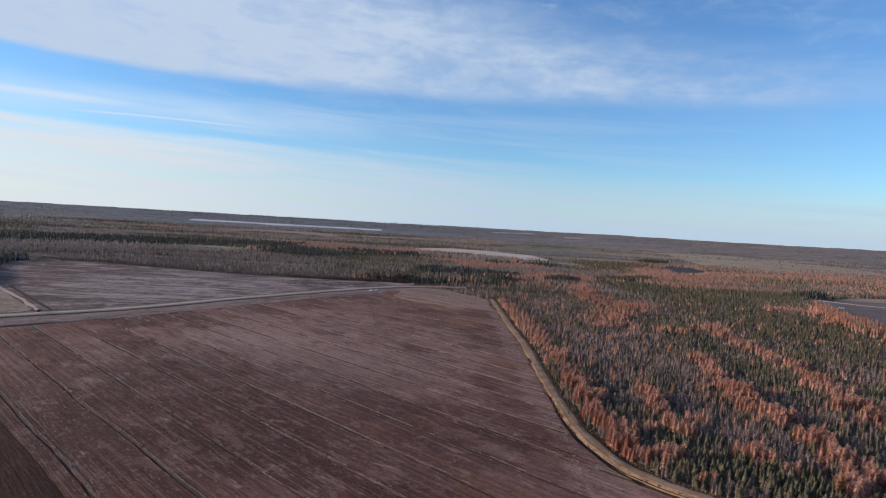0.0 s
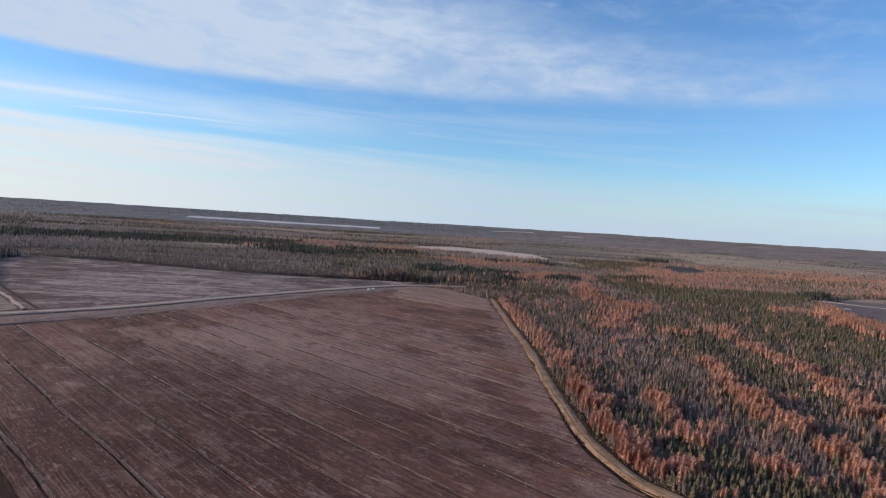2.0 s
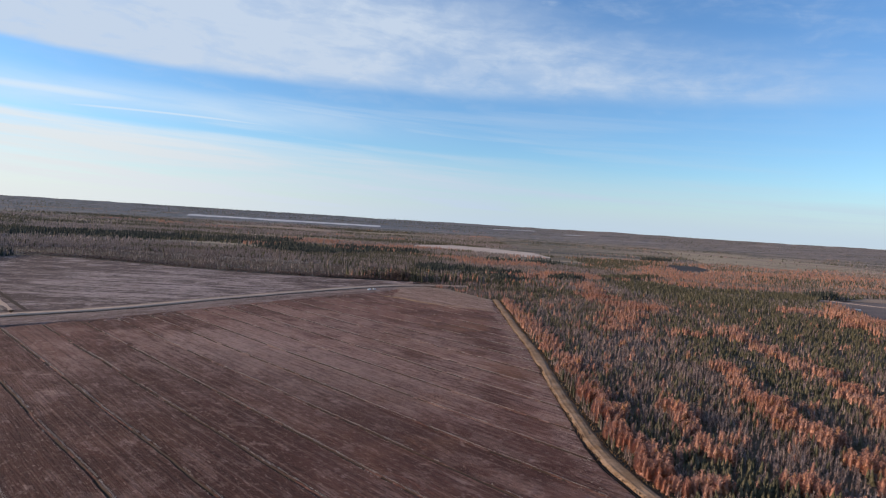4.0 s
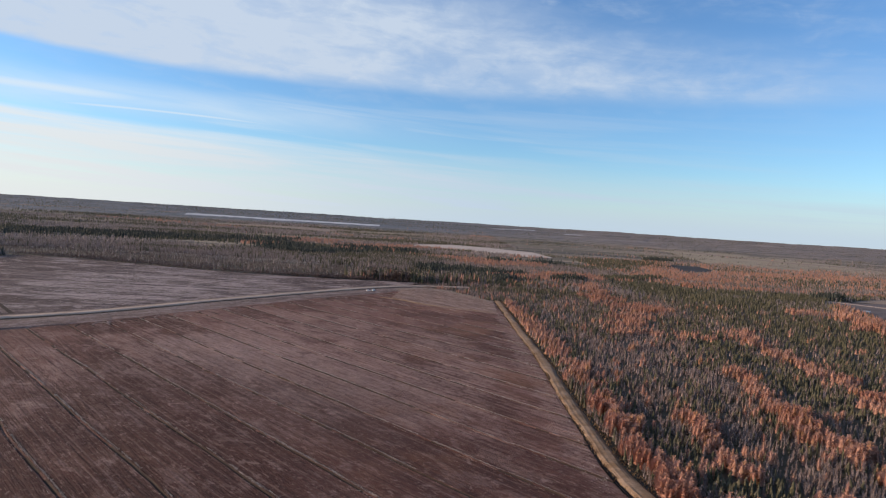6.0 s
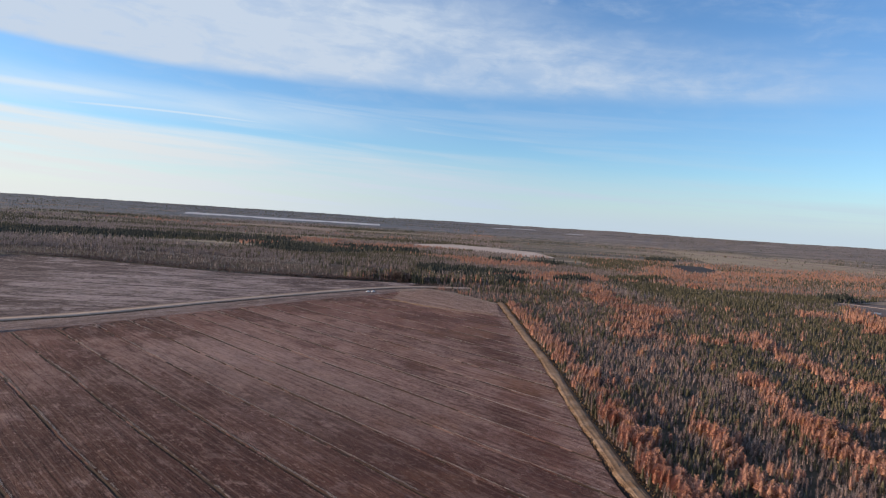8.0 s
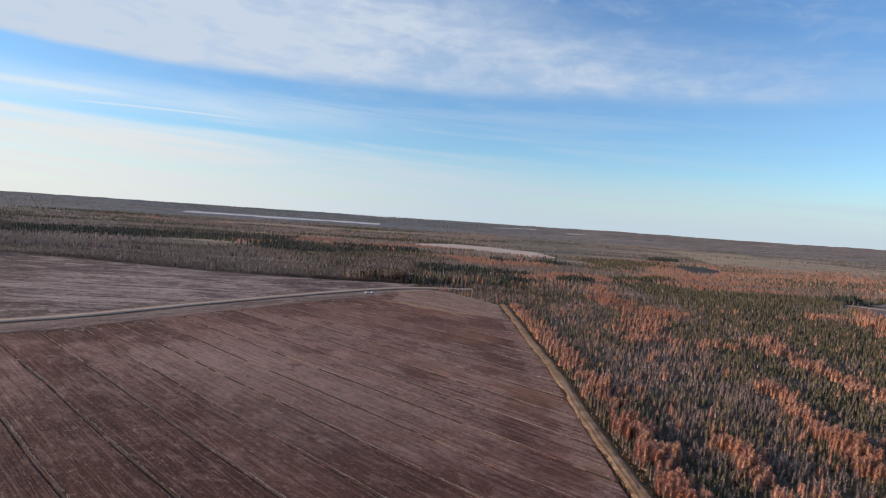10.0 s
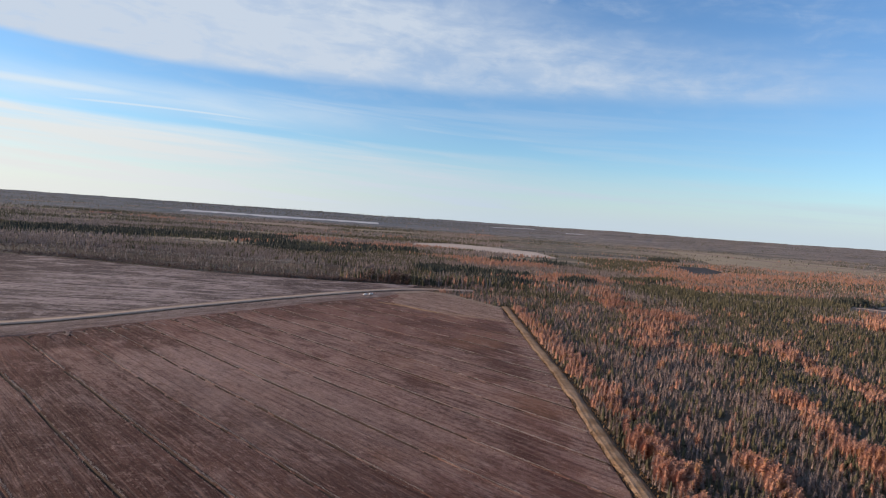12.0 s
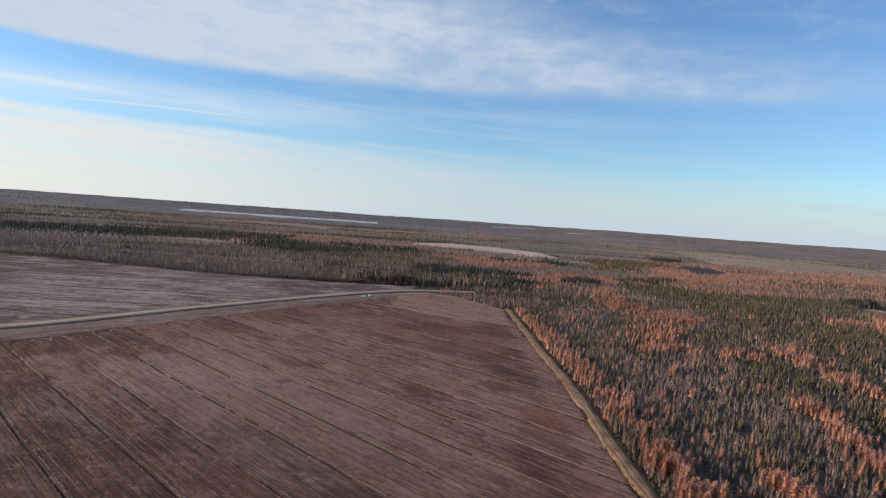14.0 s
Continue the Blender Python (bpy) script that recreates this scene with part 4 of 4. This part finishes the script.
def grow(r0, r1, gap, level, rng):
    """The trees of one ring: rows of x, y, z, height, width, kind, level and turn."""
    out = []
    near = level < 2
    gx, gy = np.meshgrid(np.arange(-r1, r1, gap), np.arange(60 + r0 * 0.55 if r0 else 120, 60 + r1, gap))
    gx, gy = gx.ravel() + rng.uniform(-0.62, 0.62, gx.size) * gap, gy.ravel() + rng.uniform(-0.62, 0.62, gx.size) * gap
    r = np.hypot(gx, gy - 60)
    ang = np.degrees(np.abs(np.arctan2(gx, gy + (90 if r0 < 700 else 10))))
    ok = (r >= r0) & (r < r1) & (ang < 46) & ~keep_out(gx, gy)
    gx, gy = gx[ok], gy[ok]
    # thinner and thicker woods
    keep = np.clip(0.9 + 0.25 * wave(gx, gy, 60 if near else 260, 3), 0.55, 1.0)
    if near:
        keep = keep * np.clip(1.15 + 0.95 * wave(gx, gy, 26, 17), 0.10, 1.0)
    if level == 3:
        keep = keep * np.clip(0.5 + 1.1 * wave(gx * 0.3, gy, 330, 13) + 0.5 * np.clip((-gx - 150) / 300, 0, 1), 0.04, 1.0)
    if level == 3 and r0 < 3700:
        # the wide plain is nearly bare
        keep = keep * np.where((gx > 250) & (gy > 1500), 0.35, 1.0)
    rusty = (gx > 330) & (gy > 930 + 0.1 * gx) & (gy < 1600 + 0.25 * gx) & (away(gx, gy, PALE[3]) > 200)
    keep = np.where(rusty & (not near), 1.0, keep)
    if r0 > 3000:
        keep = keep * (0.5 if r0 < 3700 else 1.2)
    special = (away(gx, gy, WEST_EDGE) < 24) | ((away(gx, gy, TRACK) < 15) & near)
    special |= away(gx, gy, CLEARING_EDGE) < 16
    for line, half in CLUMPS:
        special |= away(gx, gy, line) < half
    ok = (rng.uniform(0, 1, gx.size) < keep) | special
    if level == 0:
        # undergrowth in the gaps beside the track
        sel = (~ok | (away(gx, gy, TRACK) < 9)) & (away(gx, gy, TRACK) < 40)
        ux, uy = gx[sel] + 0.7, gy[sel] + 0.5
        low = rng.uniform(0.5, 1.5, ux.size)
        out.append(np.column_stack([ux, uy, land(ux, uy), low, low * 1.7, np.full(ux.size, SHRUB), np.full(ux.size, 0), rng.uniform(0, 6.283, ux.size)]))
    gx, gy = gx[ok], gy[ok]
    size = gx.size
    if near:
        p_larch = np.clip(0.02 + 0.9 * (wave(gx, gy, 30, 71) - 0.9), 0.035, 0.5)
        p_spruce = np.clip(0.27 + 0.38 * wave(gx, gy, 80, 8) + 0.25 * np.clip((gx - 190) / 120, 0, 1), 0.06, 0.9)
    else:
        # stands far off are of one kind each, with crisp borders
        w1 = wave(gx * 0.4, gy, 520, 41) + 0.5 * wave(gx * 0.5, gy, 90, 42)
        w2 = wave(gx * 0.35, gy, 420, 43) + 0.5 * wave(gx * 0.5, gy, 110, 44)
        p_spruce = np.clip(0.12 + 3.0 * (w1 - 0.10) + 0.3 * np.clip((-gx - 250) / 400, 0, 1), 0.05, 0.93)
        p_larch = np.clip(2.5 * (w2 - 0.95) * np.clip((gx + 700) / 500, 0, 1), 0.0, 0.75)
    rusty = (gx > 330) & (gy > 930 + 0.1 * gx) & (gy < 1600 + 0.25 * gx) & (not near)
    p_larch = np.where(rusty, np.clip(0.24 + 0.35 * wave(gx * 0.5, gy, 210, 91), 0.05, 0.7), p_larch)
    p_spruce = np.where(rusty, np.clip(0.30 + 0.4 * wave(gx * 0.5, gy, 260, 92), 0.05, 0.8), p_spruce)
    if r0 > 3700:
        # dark conifers close the low hills
        p_spruce, p_larch = np.clip(0.7 + 0.4 * wave(gx, gy, 500, 81), 0.2, 1.0), np.zeros(size)
    for line, half, share in LARCH_NEAR + LARCH_FAR:
        d = away(gx, gy, line) + (0.7 if near else 0.45) * half * wave(gx, gy, max(half, 12) * 2.2, 21)
        f = np.clip(1.6 - 1.9 * d / half, 0, 1)
        p_larch = p_larch + (np.maximum(share, p_larch) - p_larch) * f
        p_spruce = p_spruce * (1 - 0.85 * f)
    for line, half in BARE_STANDS:
        d = away(gx, gy, line) + 0.4 * half * wave(gx, gy, half * 4, 23)
        f = np.clip(1.4 - d / half, 0, 1)
        p_spruce, p_larch = p_spruce * (1 - 0.8 * f), p_larch * (1 - 0.8 * f)
    stand = np.zeros(size, bool)
    for line, half in SPRUCE_STANDS:
        d = away(gx, gy, line) + 0.4 * half * wave(gx, gy, half * 4, 22)
        f = np.clip(1.4 - d / half, 0, 1) * (p_larch < 0.5)
        p_spruce = p_spruce + ((0.8 if near else 0.95) - p_spruce) * f
        stand |= (f > 0.5) & (not near) & (gx < 250) & (rng.uniform(0, 1, size) < 0.8)
        p_larch = p_larch * (1 - 0.8 * f)
    # only brush and a few grey trees behind the stubble field
    p_larch = np.where((gx < -60) & (gy < 1350), 0.0, p_larch)
    tall = away(gx, gy, TALL_MIXED) < 32
    p_spruce, p_larch = np.where(tall, 0.6, p_spruce), np.where(tall, 0.08, p_larch)
    pick = rng.uniform(0, 1, size)
    kind = np.where(pick < p_larch, LARCH, np.where(pick < p_larch + p_spruce * (1 - p_larch), SPRUCE, BARE))
    kind = np.where((kind == SPRUCE) & stand, CONIFER, kind)
    west, clear = away(gx, gy, WEST_EDGE) < 24, away(gx, gy, CLEARING_EDGE) < 16
    kind = np.where(west & (rng.uniform(0, 1, size) < 0.6), CONIFER, np.where(clear & (rng.uniform(0, 1, size) < 0.6), LARCH, kind))
    clump = np.zeros(size, bool)
    for line, half in CLUMPS:
        clump |= away(gx, gy, line) < half
    kind = np.where(clump, CONIFER, kind)
    # bare trees farther off take the cooler copy of the twig colour
    if not near:
        kind = np.where(kind == BARE, FAR_BARE, kind)
    # low brush behind the stubble field, denser along its edge
    edge = (away(gx, gy, FAR_EDGE) < 13) & (gx < -40)
    brush = (away(gx, gy, BRUSH) < 125) & (rng.uniform(0, 1, size) < np.where(wave(gx, gy, 110, 61) > 0.7, 0.75, 0.96)) & ~tall & ~west
    kind = np.where(edge, SHRUB, np.where(brush, np.where(rng.uniform(0, 1, size) < 0.15, FAR_BARE, SHRUB), kind))
    high = np.array([5.6, 4.3, 4.0, 8.5, 5.0, 5.0] if near else [6.2, 5.6, 5.6, 8.4, 5.4, 5.8])[kind] * rng.uniform(0.72, 1.18, size) * (1 + 0.15 * wave(gx, gy, 40, 31))
    high = high * np.where((kind == LARCH) & near, np.where(p_larch > 0.6, np.where(gy < 330, 1.2, 1.0), 0.9), 1.0)
    high = high * np.where((kind == SPRUCE) & (gy < 232), 1.25, 1.0)
    high = high * np.where((gy > 770) & (gx < 250), 1.25, 1.0)
    high = np.where(edge, rng.uniform(3.0, 5.0, size), np.where(brush & ~edge, high * np.where(kind == FAR_BARE, rng.uniform(0.3, 0.7, size), 0.36), high))
    high = np.where((kind == SPRUCE) & (away(gx, gy, DIAGONAL) < 20), high * 1.4, high)
    high = np.where(away(gx, gy, TREE_ROW) < 16, high * 1.5, high)
    high = np.where(tall, rng.uniform(7.0, 14.5, size), high)
    high = np.where(west, rng.uniform(7.0, 12.0, size), np.where(clear, rng.uniform(7.0, 11.0, size), np.where(clump, rng.uniform(8.0, 13.0, size), high)))
    wide = high * np.array([1.5 if near else 1.15, 1.25, 1.5 if near else 1.15, 1.2, 1.6, 1.1])[kind] * rng.uniform(0.8, 1.25, size) * (1.0 if gap < 9 else 1.25)
    wide = np.where(west | clear | clump | tall, high * rng.uniform(0.75, 1.0, size), wide)
    out.append(np.column_stack([gx, gy, land(gx, gy), high, wide, kind, np.full(size, level), rng.uniform(0, 6.283, size)]))
    return out


spots = []
for number, ring in enumerate(RINGS):
    spots += grow(*ring, np.random.default_rng(11 + number))
spots = np.concatenate(spots)

# the trees that stand nearest along the track are things of their own
near = (spots[:, 0] > 69) & (spots[:, 0] < 112) & (spots[:, 1] > 176) & (spots[:, 1] < 345) & (spots[:, 6] == 0) & (spots[:, 5] < 3)
order = np.where(near)[0]
order = order[np.argsort(away(spots[order, 0], spots[order, 1], TRACK))][:290]
single = spots[order]
rest = np.delete(spots, order, axis=0)

KINDS = ("larch", "spruce", "bare", "conifer", "shrub", "birch")
FOLIAGE = (M_LARCH, M_SPRUCE, M_TWIG, M_PINE, M_SHRUB, M_FARTWIG)
STUFF = (("larch_woods", "dense young larches in rusty orange autumn needles"), ("spruce_woods", "dense dark green young spruces"), ("bare_woods", "leafless lilac grey saplings between the conifers"), ("conifer_woods", "stands of tall dark conifers in the far woods"), ("brush", "low leafless brown brush and undergrowth"), ("birch_woods", "leafless grey woods in the distance"))
for ki, kind in enumerate(KINDS):
    vs, ts, offset = [], [], 0
    for level in range(4):
        for var in range(7):
            v, t = tree_shape(kind, level, 100 * ki + 10 * level + var)
            sel = rest[(rest[:, 5] == ki) & (rest[:, 6] == level)]
            sel = sel[var::7]
            if not len(sel):
                continue
            c, s = np.cos(sel[:, 7]), np.sin(sel[:, 7])
            lean = np.random.default_rng(level * 7 + var).normal(0, 0.04, (len(sel), 2))
            x = (v[None, :, 0] * c[:, None] - v[None, :, 1] * s[:, None]) * sel[:, 4, None] + lean[:, :1] * v[None, :, 2] * sel[:, 3, None] + sel[:, 0, None]
            y = (v[None, :, 0] * s[:, None] + v[None, :, 1] * c[:, None]) * sel[:, 4, None] + lean[:, 1:] * v[None, :, 2] * sel[:, 3, None] + sel[:, 1, None]
            z = v[None, :, 2] * sel[:, 3, None] + sel[:, 2, None]
            vs.append(np.stack([x, y, z], -1).reshape(-1, 3))
            ts.append((t[None] + (np.arange(len(sel)) * len(v))[:, None, None] + offset).reshape(-1, 3))
            offset += len(sel) * len(v)
    name, label = STUFF[ki]
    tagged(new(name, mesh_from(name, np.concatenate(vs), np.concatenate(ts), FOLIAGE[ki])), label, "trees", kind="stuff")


def part(name, me, parent, label=""):
    ob = new(name, me)
    ob.parent = parent
    return tagged(ob, label)


def single_tree(kind, seed):
    """One whole tree, a metre high: tapered trunk with limbs, and a crown of many tufts."""
    rng = random.Random(seed)
    names = {"larch": "larch_tree", "spruce": "spruce_tree", "bare": "birch_tree"}
    labels = {"larch": "young larch with rusty orange needles beside the track", "spruce": "young dark green spruce beside the track", "bare": "leafless grey birch sapling beside the track"}
    root = tagged(new(names[kind]), labels[kind], "tree", "trees along the field track")
    v, t = [], []
    stem(v, t, 0.97, 0.022, 6)
    for k in range(9):
        h, a = 0.12 + 0.085 * k, k * 2.4
        reach = 0.2 * (1 - h) + 0.02
        n = len(v)
        d = np.array([math.cos(a), math.sin(a), 0])
        s = np.array([-d[1], d[0], 0]) * 0.007
        v += [np.array([0, 0, h]) + s, np.array([0, 0, h]) - s, np.array([0, 0, h + 0.015]), d * reach + [0, 0, h + (0.10 if kind != "spruce" else -0.03)]]
        t += [(n, n + 1, n + 3), (n + 1, n + 2, n + 3), (n + 2, n, n + 3)]
    part("trunk", mesh_from("trunk", v, t, M_PALEBARK if kind == "bare" else M_BARK), root)
    if kind == "larch":
        v, t = tuft_cloud(rng, 170, 0.97, 0.04, 0.29, 0.026, 0.75, 0.5, 0.35)
        spire(v, t, 0.9, 0.03, 0.15, 7, rng, 6)
    elif kind == "spruce":
        v, t = tuft_cloud(rng, 80, 1, 0.04, 0.24, 0.03, -0.2, 0.85, 0.4)
        spire(v, t, 1.0, 0.02, 0.17, 8, rng, 6)
    else:
        v, t = tuft_cloud(rng, 90, 1, 0.08, 0.2, 0.017, 1.3, 0.5, 0.25)
        spire(v, t, 0.85, 0.1, 0.07, 5, rng, 3)
    part("crown", mesh_from("crown", v, t, FOLIAGE[KINDS.index(kind)]), root)
    return root


models = {k: [] for k in KINDS}
for row in single:
    kind = KINDS[int(row[5])]
    m = Matrix.LocRotScale((row[0], row[1], row[2]), Euler((random.gauss(0, 0.04), random.gauss(0, 0.04), row[7])), None)
    if len(models[kind]) < 4:
        ob = single_tree(kind, 500 + len(models[kind]) * 3 + KINDS.index(kind))
        models[kind].append(ob)
    else:
        ob = copy_thing(random.choice(models[kind]), m)
    ob.matrix_basis = m @ Matrix.Diagonal((row[4], row[4], row[3], 1))


# ---- dry grass ----
def grass(name, places, mat, label, high=0.5, wide=0.35):
    """Tufts of dry grass at (x, y, z) places: three leaning blades each."""
    rng = random.Random(len(places))
    verts, tris = [], []
    for x, y, z in places:
        s = rng.uniform(0.5, 1.35)
        for k in range(3):
            a = rng.uniform(0, 6.283)
            c, q = math.cos(a), math.sin(a)
            n = len(verts)
            w, h = wide * s * 0.5, high * s
            verts += [(x - q * w, y + c * w, z - 0.08), (x + q * w, y - c * w, z - 0.08), (x + c * w * 1.4, y + q * w * 1.4, z + h)]
            tris.append((n, n + 1, n + 2))
    return tagged(new(name, mesh_from(name, verts, tris, mat)), label, "grass", kind="stuff")


rng = random.Random(5)
places = []
for k in range(-3, 23):
    c = FIRST + k * PITCH
    ch = chord(c)
    if not ch:
        continue
    strength = rng.uniform(0.35, 1.0)
    v = ch[0] + 3
    while v < ch[1] - 2:
        if noise.noise(Vector((v * 0.035, c, 1))) + 0.45 * noise.noise(Vector((v * 0.22, c, 4))) > 0.18 - 0.5 * strength:
            side = 0.8 + rng.gauss(0, 0.16) + 0.75 * noise.noise(Vector((v * 0.021, c * 0.012, 2))) + 0.3 * noise.noise(Vector((v * 0.11, c * 0.03, 6)))
            places.append(on_field(c + side, v, 0.15))
            if rng.random() < 0.12:
                places.append(on_field(c - 1.25 + rng.gauss(0, 0.12), v, 0.08))
        v += rng.uniform(0.06, 0.17)
grass("ditch_grass", places, M_STRAW, "pale frosted grass along the field ditches", 0.15, 0.24)

places = []
line = resample(TRACK, 1.0)
for i in range(1, len(line) - 1):
    w = (line[i + 1] - line[i - 1]).normalized()
    side = Vector((w.y, -w.x, 0))
    # the line runs towards the camera: the field lies on its right hand
    for off in (3.6, 4.4, 5.4, 6.2, -3.0, -3.8):
        if rng.random() < 0.75:
            p = line[i] - side * (off + rng.gauss(0, 0.4)) + w * rng.uniform(-0.5, 0.5)
            places.append((p.x, p.y, 0.1 if abs(off) < 4 else -0.6))
grass("track_grass", places, M_RUSTGRASS, "tall ochre grass beside the track", 0.55, 0.42)

places = []
for i in range(900):
    v = rng.uniform(0, 1)
    y = 185 + 470 * v
    x = 58.6 - abs(rng.gauss(0, 3.2)) - 0.8
    if bool(inside(np.array([x]), np.array([y]), FIELD)[0]):
        places.append((x, y, 0.15))
for i in range(1800):
    p, q = rng.choice((((-48, 712), (-18, 738)), ((-18, 738), (9, 724)), ((9, 724), (45, 668))))
    t = rng.random()
    places.append((p[0] + (q[0] - p[0]) * t + rng.gauss(0, 3) - 2, p[1] + (q[1] - p[1]) * t - abs(rng.gauss(0, 14)), 0.2))
grass("field_edge_grass", places, M_STRAW, "pale frosted stubble tufts at the field's edge", 0.18, 0.38)


# ---- things ----
def box_bm(size, at=(0, 0, 0), bevel=0.05, taper=1.0):
    bm = bmesh.new()
    bmesh.ops.create_cube(bm, size=1)
    for v in bm.verts:
        k = taper if v.co.z > 0 else 1
        v.co = Vector((v.co.x * size[0] * k + at[0], v.co.y * size[1] * (0.5 + 0.5 * k) + at[1], v.co.z * size[2] + at[2]))
    if bevel:
        bmesh.ops.bevel(bm, geom=bm.edges[:], offset=bevel, segments=2, affect="EDGES")
    return bm


def piece(name, bm, mat, parent, label=""):
    me = bpy.data.meshes.new(name)
    bm.to_mesh(me)
    bm.free()
    me.materials.append(mat)
    return part(name, me, parent, label)


def build_car():
    root = tagged(new("car"), "white car parked at the road's edge", "car", "cars parked by the road")
    piece("body", box_bm((4.5, 1.8, 0.75), (0, 0, 0.72), 0.14), M_CARPAINT, root)
    piece("cabin", box_bm((2.6, 1.6, 0.62), (-0.25, 0, 1.38), 0.10, 0.72), M_CARPAINT, root)
    for y in (-0.79, 0.79):
        piece("side_window", box_bm((1.9, 0.06, 0.38), (-0.25, y * 0.97, 1.38), 0.01, 0.8), M_CARGLASS, root, "dark side window")
    piece("windscreen", box_bm((0.10, 1.25, 0.42), (0.93, 0, 1.38), 0.02), M_CARGLASS, root, "dark windscreen")
    piece("rear_window", box_bm((0.10, 1.25, 0.40), (-1.42, 0, 1.38), 0.02), M_CARGLASS, root, "dark rear window")
    for x in (-1.4, 1.4):
        for y in (-0.82, 0.82):
            bm = bmesh.new()
            bmesh.ops.create_cone(bm, cap_ends=True, segments=18, radius1=0.33, radius2=0.33, depth=0.22, matrix=pose(x, y, 0.33, 90))
            wheel = piece("tyre", bm, M_RUBBER, root)
            bm = bmesh.new()
            bmesh.ops.create_cone(bm, cap_ends=True, segments=14, radius1=0.2, radius2=0.18, depth=0.25, matrix=pose(x, y, 0.33, 90))
            piece("rim", bm, M_RIM, wheel, "grey metal rim")
    for y in (-0.62, 0.62):
        piece("headlight", box_bm((0.08, 0.36, 0.16), (2.24, y, 0.82), 0.02), M_RIM, root, "clear headlight")
    return root


car = build_car()
car.matrix_basis = pose(-75.5, 683, 0.14, 0, 0, 48)
copy_thing(car, pose(-70.6, 688.5, 0.14, 0, 0, 52))


def build_shed():
    root = tagged(new("shed"), "small pale sheet metal shed at the clearing's edge", "shed")
    piece("wall", box_bm((9, 6, 3.2), (0, 0, 1.6), 0.03), M_TINWALL, root)
    bm = bmesh.new()
    prof = [(-3.5, 3.1), (0, 4.7), (3.5, 3.1), (3.5, 2.95), (0, 4.52), (-3.5, 2.95)]
    a = [bm.verts.new((-4.9, y, z)) for y, z in prof]
    b = [bm.verts.new((4.9, y, z)) for y, z in prof]
    bm.faces.new(a)
    bm.faces.new(b[::-1])
    for i in range(6):
        j = (i + 1) % 6
        bm.faces.new((a[j], a[i], b[i], b[j]))
    bmesh.ops.recalc_face_normals(bm, faces=bm.faces)
    piece("roof", bm, M_TIN, root, "pitched grey metal roof")
    bm = bmesh.new()
    for x in (-4.45, 4.45):
        f = [bm.verts.new((x, y, z)) for y, z in ((-3, 3.19), (3, 3.19), (0, 4.55))]
        bm.faces.new(f)
    piece("gable", bm, M_TINWALL, root)
    piece("door", box_bm((2.6, 0.12, 2.5), (1.2, -3.02, 1.27), 0.02), M_DOOR, root, "dark sliding door")
    return root


shed = build_shed()
shed.matrix_basis = pose(511, 773, BASE + 0.33, 0, 0, -35) @ Matrix.Scale(0.75, 4)

v, t = twig_fan(random.Random(3), 70, 1.6, 0.0, 1.9, 0.05)
pile = tagged(new("brush_pile", mesh_from("brush_pile", v, t, M_BARK)), "dark pile of brushwood by the field entrance", "brush pile")
pile.matrix_basis = pose(-283.5, 430.5, 0.5)
